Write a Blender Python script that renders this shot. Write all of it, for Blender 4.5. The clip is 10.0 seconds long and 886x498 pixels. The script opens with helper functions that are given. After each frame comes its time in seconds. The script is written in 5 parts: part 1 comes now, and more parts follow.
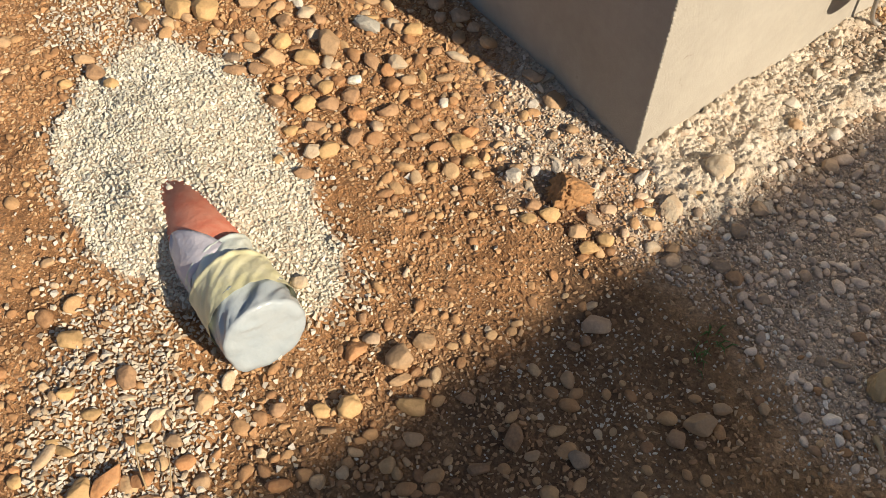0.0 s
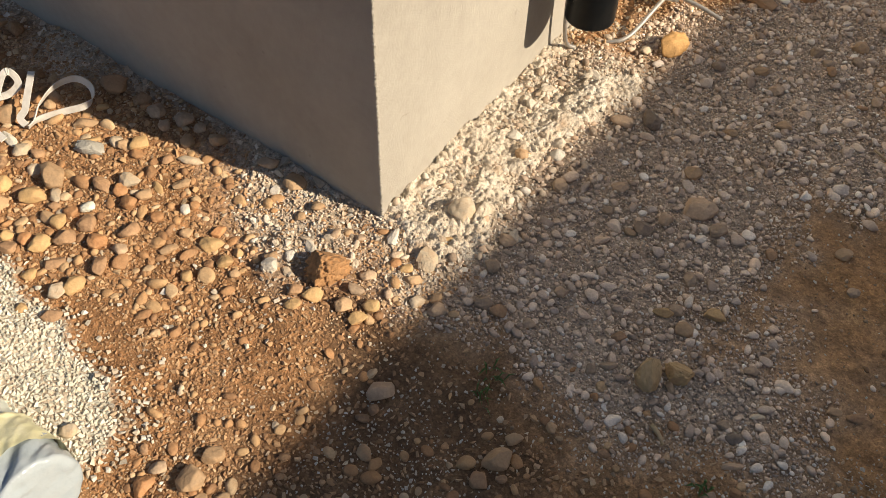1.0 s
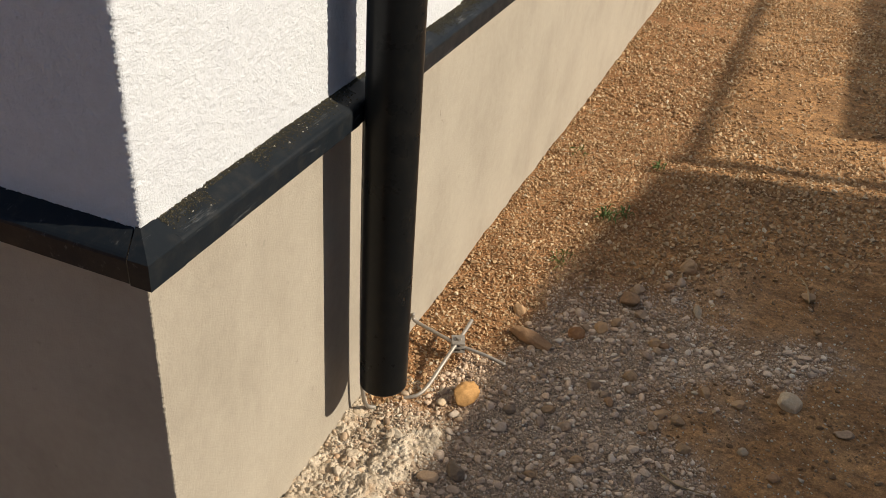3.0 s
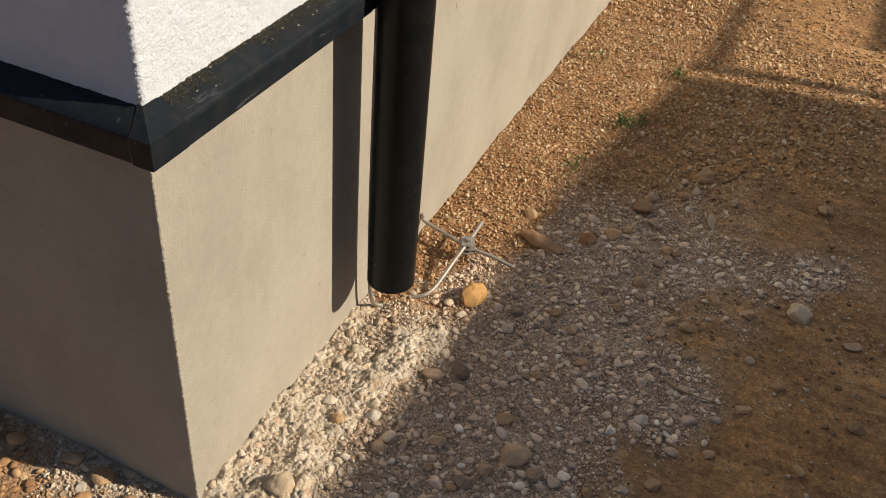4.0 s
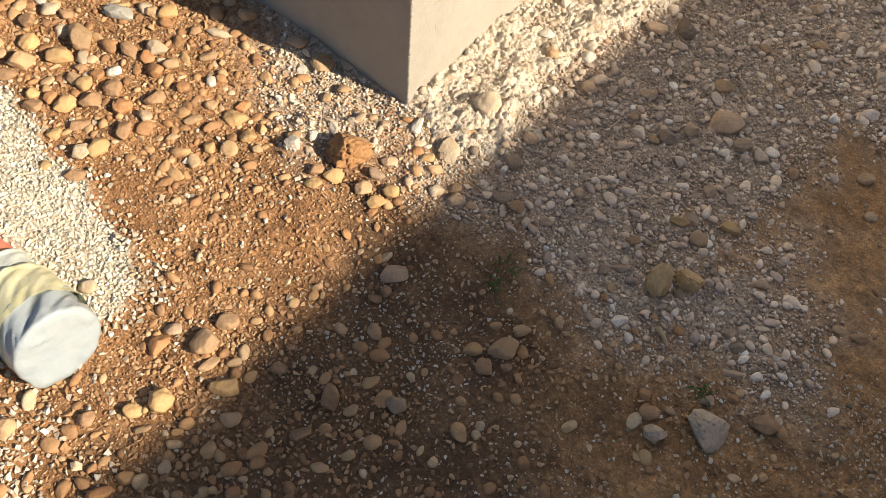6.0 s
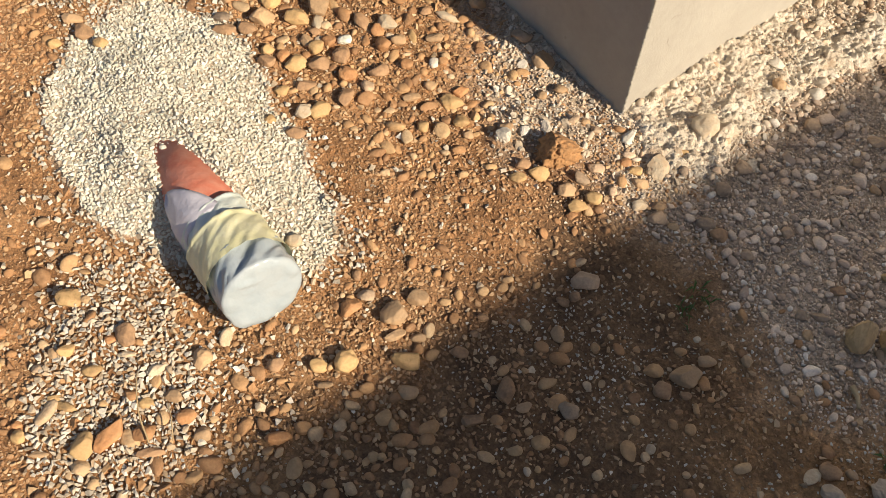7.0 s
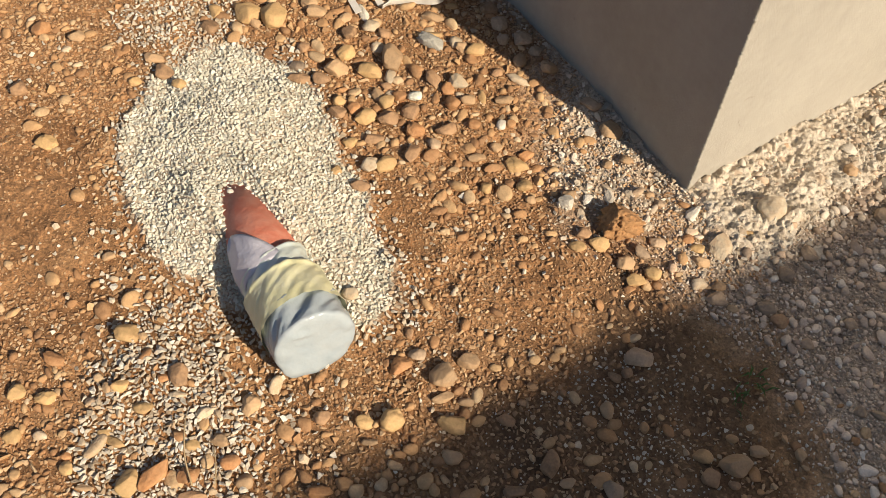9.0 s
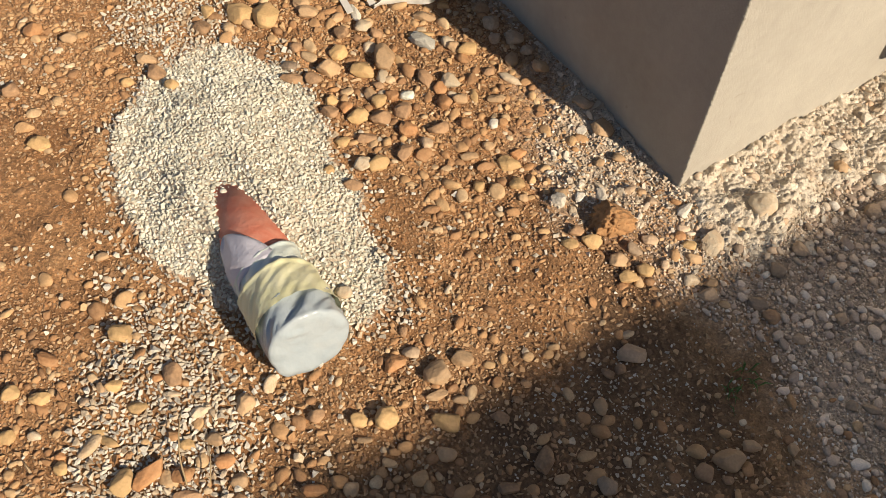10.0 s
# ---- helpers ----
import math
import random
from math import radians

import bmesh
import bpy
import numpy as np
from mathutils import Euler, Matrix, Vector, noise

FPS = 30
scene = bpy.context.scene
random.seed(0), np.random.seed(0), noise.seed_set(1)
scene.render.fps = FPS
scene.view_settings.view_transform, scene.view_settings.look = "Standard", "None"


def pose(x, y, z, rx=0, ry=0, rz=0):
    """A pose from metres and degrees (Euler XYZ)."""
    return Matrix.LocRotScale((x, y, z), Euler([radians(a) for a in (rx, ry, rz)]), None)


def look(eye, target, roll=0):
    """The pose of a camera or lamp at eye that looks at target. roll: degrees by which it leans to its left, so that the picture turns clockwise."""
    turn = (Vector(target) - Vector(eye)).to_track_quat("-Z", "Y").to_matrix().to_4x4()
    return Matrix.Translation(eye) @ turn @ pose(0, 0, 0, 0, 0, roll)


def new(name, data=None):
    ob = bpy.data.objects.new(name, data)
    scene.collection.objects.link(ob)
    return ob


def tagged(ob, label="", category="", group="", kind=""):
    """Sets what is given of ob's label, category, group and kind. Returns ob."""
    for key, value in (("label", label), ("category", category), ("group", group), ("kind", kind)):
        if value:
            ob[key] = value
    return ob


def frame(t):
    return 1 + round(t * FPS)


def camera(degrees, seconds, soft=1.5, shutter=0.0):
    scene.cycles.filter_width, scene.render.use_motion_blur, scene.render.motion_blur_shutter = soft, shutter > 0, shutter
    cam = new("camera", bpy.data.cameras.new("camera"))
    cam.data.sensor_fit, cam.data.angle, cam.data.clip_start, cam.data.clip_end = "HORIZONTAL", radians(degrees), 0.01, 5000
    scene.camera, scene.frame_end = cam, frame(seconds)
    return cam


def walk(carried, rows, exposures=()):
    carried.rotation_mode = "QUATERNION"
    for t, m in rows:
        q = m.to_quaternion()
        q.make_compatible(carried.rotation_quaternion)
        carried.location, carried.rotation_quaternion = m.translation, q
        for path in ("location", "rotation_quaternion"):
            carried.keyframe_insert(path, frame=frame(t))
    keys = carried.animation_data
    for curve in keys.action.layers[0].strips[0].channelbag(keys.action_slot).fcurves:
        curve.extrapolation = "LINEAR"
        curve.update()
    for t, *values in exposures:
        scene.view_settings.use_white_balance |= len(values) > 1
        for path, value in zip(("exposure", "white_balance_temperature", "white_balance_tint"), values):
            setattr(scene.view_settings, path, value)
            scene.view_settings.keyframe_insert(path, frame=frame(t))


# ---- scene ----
cam = camera(52.1, 10.0, 0.8)
PATH = [
    (0, (0.555, -0.793, 1.101), (-0.332, -0.127, -0.563), 0.6),
    (0.5, (0.582, -0.772, 1.104), (-0.19, 0.054, -0.547), 1.7),
    (1, (0.605, -0.722, 1.132), (-0.074, 0.291, -0.453), 2.1),
    (1.5, (0.624, -0.691, 1.165), (0.021, 0.514, -0.314), 2.8),
    (2, (0.626, -0.687, 1.203), (0.058, 0.704, -0.117), 3.3),
    (2.5, (0.623, -0.686, 1.229), (0.044, 0.835, 0.067), 3.5),
    (2.7, (0.621, -0.686, 1.24), (0.035, 0.87, 0.128), 3.9),
    (3.25, (0.62, -0.679, 1.253), (0.026, 0.914, 0.177), 4.7),
    (3.8, (0.62, -0.671, 1.23), (0.049, 0.847, 0.06), 5.5),
    (4, (0.622, -0.675, 1.214), (0.063, 0.797, -0.019), 5.8),
    (4.5, (0.624, -0.68, 1.189), (0.098, 0.668, -0.191), 6.3),
    (5, (0.631, -0.691, 1.158), (0.123, 0.519, -0.35), 7.0),
    (5.5, (0.631, -0.722, 1.133), (0.096, 0.315, -0.491), 7.2),
    (6, (0.615, -0.758, 1.117), (0.017, 0.123, -0.576), 6.4),
    (6.2, (0.602, -0.772, 1.114), (-0.031, 0.054, -0.594), 5.8),
    (6.75, (0.571, -0.808, 1.117), (-0.179, -0.108, -0.603), 3.7),
    (7.3, (0.545, -0.825, 1.123), (-0.303, -0.196, -0.576), 1.5),
    (7.5, (0.541, -0.822, 1.128), (-0.333, -0.212, -0.565), 0.9),
    (8, (0.533, -0.822, 1.135), (-0.377, -0.214, -0.538), 1.4),
    (8.5, (0.529, -0.816, 1.139), (-0.397, -0.214, -0.529), 1.4),
    (9, (0.528, -0.811, 1.138), (-0.395, -0.201, -0.528), 1.9),
    (9.5, (0.532, -0.811, 1.137), (-0.391, -0.192, -0.526), 2.2),
    (10, (0.534, -0.814, 1.138), (-0.385, -0.19, -0.526), 2.1),
]
walk(cam, [(t, look(eye, target, roll)) for t, eye, target, roll in PATH], [(0, 0.59), (1, 0.60), (1.5, 0.66), (2, 0.50), (2.5, 0.25), (3.25, 0.15), (4, 0.15), (4.5, 0.46), (5, 0.68), (5.5, 0.83), (6.2, 0.86), (7.5, 0.56), (10, 0.51)])

# ---- light ----
SUN = Vector((0.974, 0.224, 0.64))
world = bpy.data.worlds.new("sky")
scene.world = world
world.use_nodes = True
wn = world.node_tree
sky = wn.nodes.new("ShaderNodeTexSky")
sky.sky_type = "NISHITA"
sky.sun_disc = False
sky.dust_density = 1.5
sky.air_density = 0.85
sky.sun_elevation = math.atan2(SUN.z, math.hypot(SUN.x, SUN.y))
sky.sun_rotation = math.atan2(SUN.x, SUN.y)
wn.links.new(sky.outputs[0], wn.nodes["Background"].inputs[0])
wn.nodes["Background"].inputs[1].default_value = 0.066
sun_data = bpy.data.lights.new("sun", "SUN")
sun_data.energy = 5.0
sun_data.angle = radians(0.53)
sun_data.color = (1.0, 0.85, 0.66)
sun = new("sun", sun_data)
sun.matrix_world = look(SUN * 20, (0, 0, 0))


# ---- materials ----
def nodes_of(name, rough=0.8, metal=0.0):
    m = bpy.data.materials.new(name)
    m.use_nodes = True
    nt = m.node_tree
    b = nt.nodes["Principled BSDF"]
    b.inputs["Roughness"].default_value = rough
    b.inputs["Metallic"].default_value = metal
    return m, nt, b


def node(nt, kind, **values):
    n = nt.nodes.new(kind)
    for k, v in values.items():
        n.inputs[k.replace("_", " ")].default_value = v
    return n


def coords(nt):
    return nt.nodes.new("ShaderNodeTexCoord").outputs["Object"]


def noise_tex(nt, scale, detail=4.0, rough=0.55, at=None):
    n = node(nt, "ShaderNodeTexNoise", Scale=scale, Detail=detail, Roughness=rough)
    nt.links.new(at or coords(nt), n.inputs["Vector"])
    return n.outputs["Fac"]


def ramp(nt, fac, stops, step=False):
    r = nt.nodes.new("ShaderNodeValToRGB")
    e = r.color_ramp.elements
    while len(e) < len(stops):
        e.new(0.5)
    for el, (p, c) in zip(e, stops):
        el.position = p
        el.color = (*c, 1) if len(c) == 3 else c
    if step:
        r.color_ramp.interpolation = "CONSTANT"
    nt.links.new(fac, r.inputs[0])
    return r.outputs[0]


def grey(v):
    return (v, v, v)


def mix(nt, fac, a, b, how="MIX"):
    n = nt.nodes.new("ShaderNodeMix")
    n.data_type = "RGBA"
    n.blend_type = how
    for sock, v in ((n.inputs[0], fac), (n.inputs[6], a), (n.inputs[7], b)):
        if isinstance(v, bpy.types.NodeSocket):
            nt.links.new(v, sock)
        elif isinstance(v, tuple):
            sock.default_value = (*v, 1)
        else:
            sock.default_value = v
    return n.outputs[2]


def bump(nt, b, height, strength, distance, after=None):
    n = node(nt, "ShaderNodeBump", Strength=strength, Distance=distance)
    nt.links.new(height, n.inputs["Height"])
    if after:
        nt.links.new(after, n.inputs["Normal"])
    nt.links.new(n.outputs[0], b.inputs["Normal"])
    return n.outputs[0]


def voronoi(nt, scale, at=None, feature="F1"):
    n = node(nt, "ShaderNodeTexVoronoi", Scale=scale)
    n.feature = feature
    nt.links.new(at or coords(nt), n.inputs["Vector"])
    return n


def attr(nt, name):
    n = nt.nodes.new("ShaderNodeAttribute")
    n.attribute_name = name
    return n.outputs["Fac"]


def soil_material():
    m, nt, b = nodes_of("soil", 0.95)

    def earth(scale, stops):
        return ramp(nt, noise_tex(nt, scale, 6), stops)

    red = earth(9, [(0.3, (0.24, 0.117, 0.046)), (0.55, (0.355, 0.186, 0.080)), (0.75, (0.45, 0.258, 0.120))])
    drive = earth(6, [(0.3, (0.27, 0.147, 0.060)), (0.55, (0.40, 0.225, 0.096)), (0.75, (0.50, 0.305, 0.142))])
    ash = earth(14, [(0.3, (0.38, 0.290, 0.206)), (0.6, (0.52, 0.408, 0.300)), (0.8, (0.62, 0.495, 0.37))])
    lime = earth(20, [(0.3, (0.46, 0.385, 0.285)), (0.6, (0.60, 0.52, 0.41)), (0.8, (0.66, 0.59, 0.48))])
    # darker brown tones for the ground out from the house corner
    dark_zone = earth(10, [(0.3, (0.105, 0.060, 0.031)), (0.55, (0.175, 0.102, 0.052)), (0.75, (0.25, 0.153, 0.080))])
    col = mix(nt, attr(nt, "drive"), red, drive)
    # drag marks and dry, dusty places in the worn drive
    mp = node(nt, "ShaderNodeMapping", Scale=(0.8, 3.2, 1.0))
    nt.links.new(coords(nt), mp.inputs["Vector"])
    drag = ramp(nt, noise_tex(nt, 7, 6, 0.68, mp.outputs[0]), [(0.34, (0.52, 0.47, 0.43)), (0.5, grey(1.0)), (0.68, (1.3, 1.27, 1.2))])
    patch = ramp(nt, noise_tex(nt, 2.6, 5, 0.65), [(0.3, (0.70, 0.68, 0.66)), (0.5, grey(1.0)), (0.7, (1.22, 1.2, 1.16))])
    worn_col = mix(nt, 0.8, mix(nt, 0.75, col, drag, "MULTIPLY"), patch, "MULTIPLY")
    col = mix(nt, attr(nt, "drive"), col, worn_col)
    col = mix(nt, attr(nt, "dark_zone"), col, dark_zone)
    col = mix(nt, attr(nt, "ash"), col, ash)
    col = mix(nt, attr(nt, "lime"), col, lime)
    v1, v2, v3 = voronoi(nt, 210), voronoi(nt, 95), voronoi(nt, 420)
    tone = ramp(nt, v1.outputs["Color"], [(0.0, grey(0.5)), (0.55, grey(0.95)), (0.85, grey(1.35)), (1.0, grey(2.0))])
    worn = ramp(nt, attr(nt, "drive"), [(0.0, grey(0.6)), (1.0, grey(0.40))])
    col = mix(nt, worn, col, tone, "MULTIPLY")
    col = mix(nt, 0.4, col, ramp(nt, v3.outputs["Color"], [(0.0, grey(0.55)), (0.6, grey(1.0)), (1.0, grey(1.8))]), "MULTIPLY")
    crumbs = ramp(nt, noise_tex(nt, 55, 6, 0.7), [(0.32, grey(0.62)), (0.5, grey(1.0)), (0.68, grey(1.4))])
    col = mix(nt, 0.7, col, crumbs, "MULTIPLY")
    tone2 = ramp(nt, v2.outputs["Color"], [(0.0, grey(0.7)), (1.0, grey(1.25))])
    col = mix(nt, 0.6, col, tone2, "MULTIPLY")
    nt.links.new(col, b.inputs["Base Color"])
    n0 = bump(nt, b, v3.outputs["Distance"], -0.8, 0.002)
    n1 = bump(nt, b, v1.outputs["Distance"], -0.9, 0.004, n0)
    n2 = bump(nt, b, v2.outputs["Distance"], -0.6, 0.006, n1)
    bump(nt, b, noise_tex(nt, 55, 6, 0.7), 0.9, 0.014, n2)
    return m


def pebble_material(name, stops, rough=0.8, per_island=True, grain=160.0, dust=0.0):
    m, nt, b = nodes_of(name, rough)
    src = nt.nodes.new("ShaderNodeNewGeometry" if per_island else "ShaderNodeObjectInfo")
    fac = src.outputs["Random Per Island" if per_island else "Random"]
    base = ramp(nt, fac, [(p, tuple(0.8 * v for v in c)) for p, c in stops])
    blot = ramp(nt, noise_tex(nt, grain * 0.25, 5, 0.6), [(0.3, grey(0.72)), (0.55, grey(1.0)), (0.75, grey(1.22))])
    fine = ramp(nt, noise_tex(nt, grain * 2.5, 4, 0.6), [(0.3, grey(0.8)), (0.7, grey(1.15))])
    col = mix(nt, 0.85, base, blot, "MULTIPLY")
    col = mix(nt, 0.7, col, fine, "MULTIPLY")
    if dust:
        film = ramp(nt, noise_tex(nt, grain * 0.55, 6, 0.72), [(0.42, grey(0.0)), (0.66, grey(dust))])
        col = mix(nt, film, col, (0.40, 0.245, 0.125))
    nt.links.new(col, b.inputs["Base Color"])
    n1 = bump(nt, b, noise_tex(nt, grain * 2, 5), 0.5, 0.002)
    bump(nt, b, noise_tex(nt, grain * 0.4, 4), 0.45, 0.005, n1)
    return m


def plaster_material(name, a, c, rough, scale, depth, speck):
    m, nt, b = nodes_of(name, rough)
    mp = node(nt, "ShaderNodeMapping", Scale=(1.0, 1.0, 0.75))
    nt.links.new(coords(nt), mp.inputs["Vector"])
    col = ramp(nt, noise_tex(nt, 4.5, 7, 0.62, mp.outputs[0]), [(0.25, a), (0.5, tuple(0.35 * p + 0.65 * q for p, q in zip(a, c))), (0.75, c)])
    col = mix(nt, 0.5, col, ramp(nt, noise_tex(nt, 60, 5), [(0.3, grey(0.9)), (0.7, grey(1.06))]), "MULTIPLY")
    pits = ramp(nt, noise_tex(nt, 38, 2), [(0.70, grey(1.0)), (0.76, grey(speck))])
    col = mix(nt, 0.8, col, pits, "MULTIPLY")
    nt.links.new(col, b.inputs["Base Color"])
    n1 = bump(nt, b, noise_tex(nt, scale, 4, 0.6), 0.8, depth)
    bump(nt, b, noise_tex(nt, 6, 3), 0.15, 0.01, n1)
    return m


M_SOIL = soil_material()
M_PLINTH = plaster_material("plinth_render", (0.295, 0.270, 0.226), (0.405, 0.378, 0.323), 0.9, 220, 0.0015, 0.82)
M_WALL = plaster_material("white_roughcast", (0.60, 0.645, 0.72), (0.64, 0.69, 0.75), 0.92, 330, 0.003, 0.97)


def metal_material(name, colour, rough, metal, dust, scuffs=0.0):
    m, nt, b = nodes_of(name, rough, metal)
    d = ramp(nt, noise_tex(nt, 45, 7, 0.7), [(0.48, grey(0.0)), (0.72, grey(dust))])
    col = mix(nt, d, colour, (0.22, 0.19, 0.14))
    if scuffs:
        mp = node(nt, "ShaderNodeMapping", Scale=(1.0, 0.12, 1.0))
        nt.links.new(coords(nt), mp.inputs["Vector"])
        marks = ramp(nt, noise_tex(nt, 90, 6, 0.7, mp.outputs[0]), [(0.60, grey(0.0)), (0.74, grey(scuffs))])
        col = mix(nt, marks, col, (0.30, 0.32, 0.34))
    nt.links.new(col, b.inputs["Base Color"])
    nt.links.new(ramp(nt, noise_tex(nt, 20, 5), [(0.3, grey(rough * 0.8)), (0.7, grey(min(1, rough * 1.35)))]), b.inputs["Roughness"])
    b.inputs["Specular IOR Level"].default_value = 0.5 if metal else 0.16
    bump(nt, b, noise_tex(nt, 120, 3), 0.15, 0.001)
    return m


M_DRIP = metal_material("anthracite_flashing", (0.010, 0.014, 0.019), 0.42, 0.0, 0.06, 0.30)
M_PIPE = metal_material("anthracite_pipe", (0.008, 0.009, 0.010), 0.30, 0.0, 0.03)
M_ZINC = metal_material("galvanised_steel", (0.40, 0.38, 0.35), 0.58, 0.75, 0.5)


# ---- building blocks ----
def mesh_object(name, bm, material, parent=None, label="", smooth=False):
    me = bpy.data.meshes.new(name)
    bm.to_mesh(me)
    bm.free()
    if smooth:
        for p in me.polygons:
            p.use_smooth = True
    me.materials.append(material)
    ob = new(name, me)
    if parent:
        ob.parent = parent
    if label:
        tagged(ob, label)
    return ob


def part(name, bm, material, parent, label="", smooth=False):
    return mesh_object(name, bm, material, parent, label, smooth)


def empty(name, x, y, z):
    ob = new(name)
    ob.location = (x, y, z)
    return ob


def box(bm, x0, y0, z0, x1, y1, z1):
    vs = [bm.verts.new((x, y, z)) for z in (z0, z1) for x, y in ((x0, y0), (x1, y0), (x1, y1), (x0, y1))]
    for f in ((3, 2, 1, 0), (4, 5, 6, 7), (0, 1, 5, 4), (1, 2, 6, 5), (2, 3, 7, 6), (3, 0, 4, 7)):
        bm.faces.new([vs[i] for i in f])


def tube(bm, pts, radius, sides=12, cap=True):
    """A round bar along a line of points; radius a number or one for each point."""
    pts = [Vector(p) for p in pts]
    rings, side = [], None
    for i, p in enumerate(pts):
        d = (pts[min(i + 1, len(pts) - 1)] - pts[max(i - 1, 0)]).normalized()
        side = (side or d.orthogonal()) - d * d.dot(side or d.orthogonal())
        side.normalize()
        up = d.cross(side)
        r = radius[i] if isinstance(radius, (list, tuple)) else radius
        rings.append([bm.verts.new(p + (side * math.cos(a) + up * math.sin(a)) * r) for a in (2 * math.pi * k / sides for k in range(sides))])
    for a, c in zip(rings, rings[1:]):
        for k in range(sides):
            bm.faces.new((a[k], a[(k + 1) % sides], c[(k + 1) % sides], c[k]))
    if cap:
        bm.faces.new(rings[0][::-1])
        bm.faces.new(rings[-1])
    return rings


def bend(pts, steps=6):
    """A smooth line through the points (Catmull-Rom)."""
    p = [Vector(q) for q in pts]
    p = [2 * p[0] - p[1]] + p + [2 * p[-1] - p[-2]]
    out = []
    for i in range(1, len(p) - 2):
        for k in range(steps):
            u = k / steps
            out.append(0.5 * (2 * p[i] + (p[i + 1] - p[i - 1]) * u + (2 * p[i - 1] - 5 * p[i] + 4 * p[i + 1] - p[i + 2]) * u * u + (3 * p[i] - p[i - 1] - 3 * p[i + 1] + p[i + 2]) * u ** 3))
    return out + [p[-2]]


# ---- ground ----
def lattice(x, y, freq, seed):
    """Smooth value noise, -1 to 1, over arrays."""
    rng = np.random.RandomState(seed)
    tab = rng.uniform(-1, 1, (256, 256))
    ca, sa = math.cos(seed * 1.7), math.sin(seed * 1.7)
    x, y = np.asarray(x, float), np.asarray(y, float)
    x, y = (x * ca - y * sa) * freq, (x * sa + y * ca) * freq
    i, j = np.floor(x).astype(int), np.floor(y).astype(int)
    u, v = x - i, y - j
    u, v = u * u * (3 - 2 * u), v * v * (3 - 2 * v)
    g = lambda a, c: tab[(i + a) % 256, (j + c) % 256]
    return (g(0, 0) * (1 - u) + g(1, 0) * u) * (1 - v) + (g(0, 1) * (1 - u) + g(1, 1) * u) * v


def smooth(a, b, x):
    t = np.clip((np.asarray(x, float) - a) / (b - a), 0, 1)
    return t * t * (3 - 2 * t)


HEAP_TURN = [-180, -173, -163, -133, -97, -67, -45, -31, -8, 11, 18, 28, 39, 56, 86, 115, 127, 138, 149, 158, 166, 180]
HEAP_REACH = [0.330, 0.312, 0.270, 0.198, 0.176, 0.172, 0.182, 0.210, 0.27, 0.300, 0.312, 0.272, 0.222, 0.182, 0.165, 0.195, 0.236, 0.288, 0.312, 0.325, 0.332, 0.330]


def heap_at(x, y):
    """1 in the middle of the heap of pale chippings, 0 at its foot."""
    u, v = np.asarray(x, float) + 0.36, np.asarray(y, float) + 0.60
    reach = np.interp(np.degrees(np.arctan2(v, u)), HEAP_TURN, HEAP_REACH)
    r = np.hypot(u, v) / reach + 0.07 * lattice(x, y, 14, 3) + 0.05 * lattice(x, y, 40, 4)
    return np.clip(1 - r, -1, 1)


def zones(x, y):
    """How far each kind of ground covers the place: drive, ash (grey pebbles), lime (pale rubble), and the darker brown
    part.
    """
    x, y = np.asarray(x, float), np.asarray(y, float)
    n = 0.07 * lattice(x, y, 6, 5) + 0.03 * lattice(x, y, 21, 6)
    verge = 0.26 * smooth(0.45, 0.9, y)
    drive = smooth(0.10 + verge, 0.22 + verge, x + n)
    edge = np.interp(y, [-0.15, 0.06, 0.33, 0.6, 0.95, 1.3, 2.0, 3.0], [0.66, 0.63, 0.57, 0.58, 0.70, 0.90, 0.98, 1.0])
    ash = smooth(0.10, 0.20, x + n) * smooth(edge + 0.20, edge - 0.16, x + 2.2 * n) * smooth(-0.16, 0.0, y + 0.08 * (x - 0.2) + n)
    ash = ash * smooth(1.45, 0.75, y + 2 * n) * smooth(0.0, 0.12, x - 0.6 * verge + n)
    ash = np.maximum(ash, 0.75 * smooth(-0.18, -0.05, y + n) * smooth(-0.50, -0.2, x) * smooth(0.25, 0.1, x) * smooth(0.66, 0.5, y + n))
    lime = smooth(0.20, 0.13, x + 0.6 * n) * smooth(-0.10, 0.02, y + n) * smooth(0.62, 0.42, y + n)
    lime = np.maximum(lime, 0.85 * smooth(-0.05, 0.05, heap_at(x, y)))
    lime = np.maximum(lime, 0.6 * smooth(0.13, 0.05, np.hypot((x + 0.10) / 1.2, y + 0.11) + 0.7 * n))
    # darker brown ground colour, noisy edge, out from the house corner
    dark_zone = smooth(0.02, 0.18, x + 0.35 * (y + 0.45) + 1.6 * n) * smooth(0.66, 0.46, x + n - 0.2 * smooth(-0.3, -0.7, y)) * smooth(-0.02, -0.22, y + 0.06 * (x - 0.2) + n)
    return drive, ash, lime, 0.9 * dark_zone


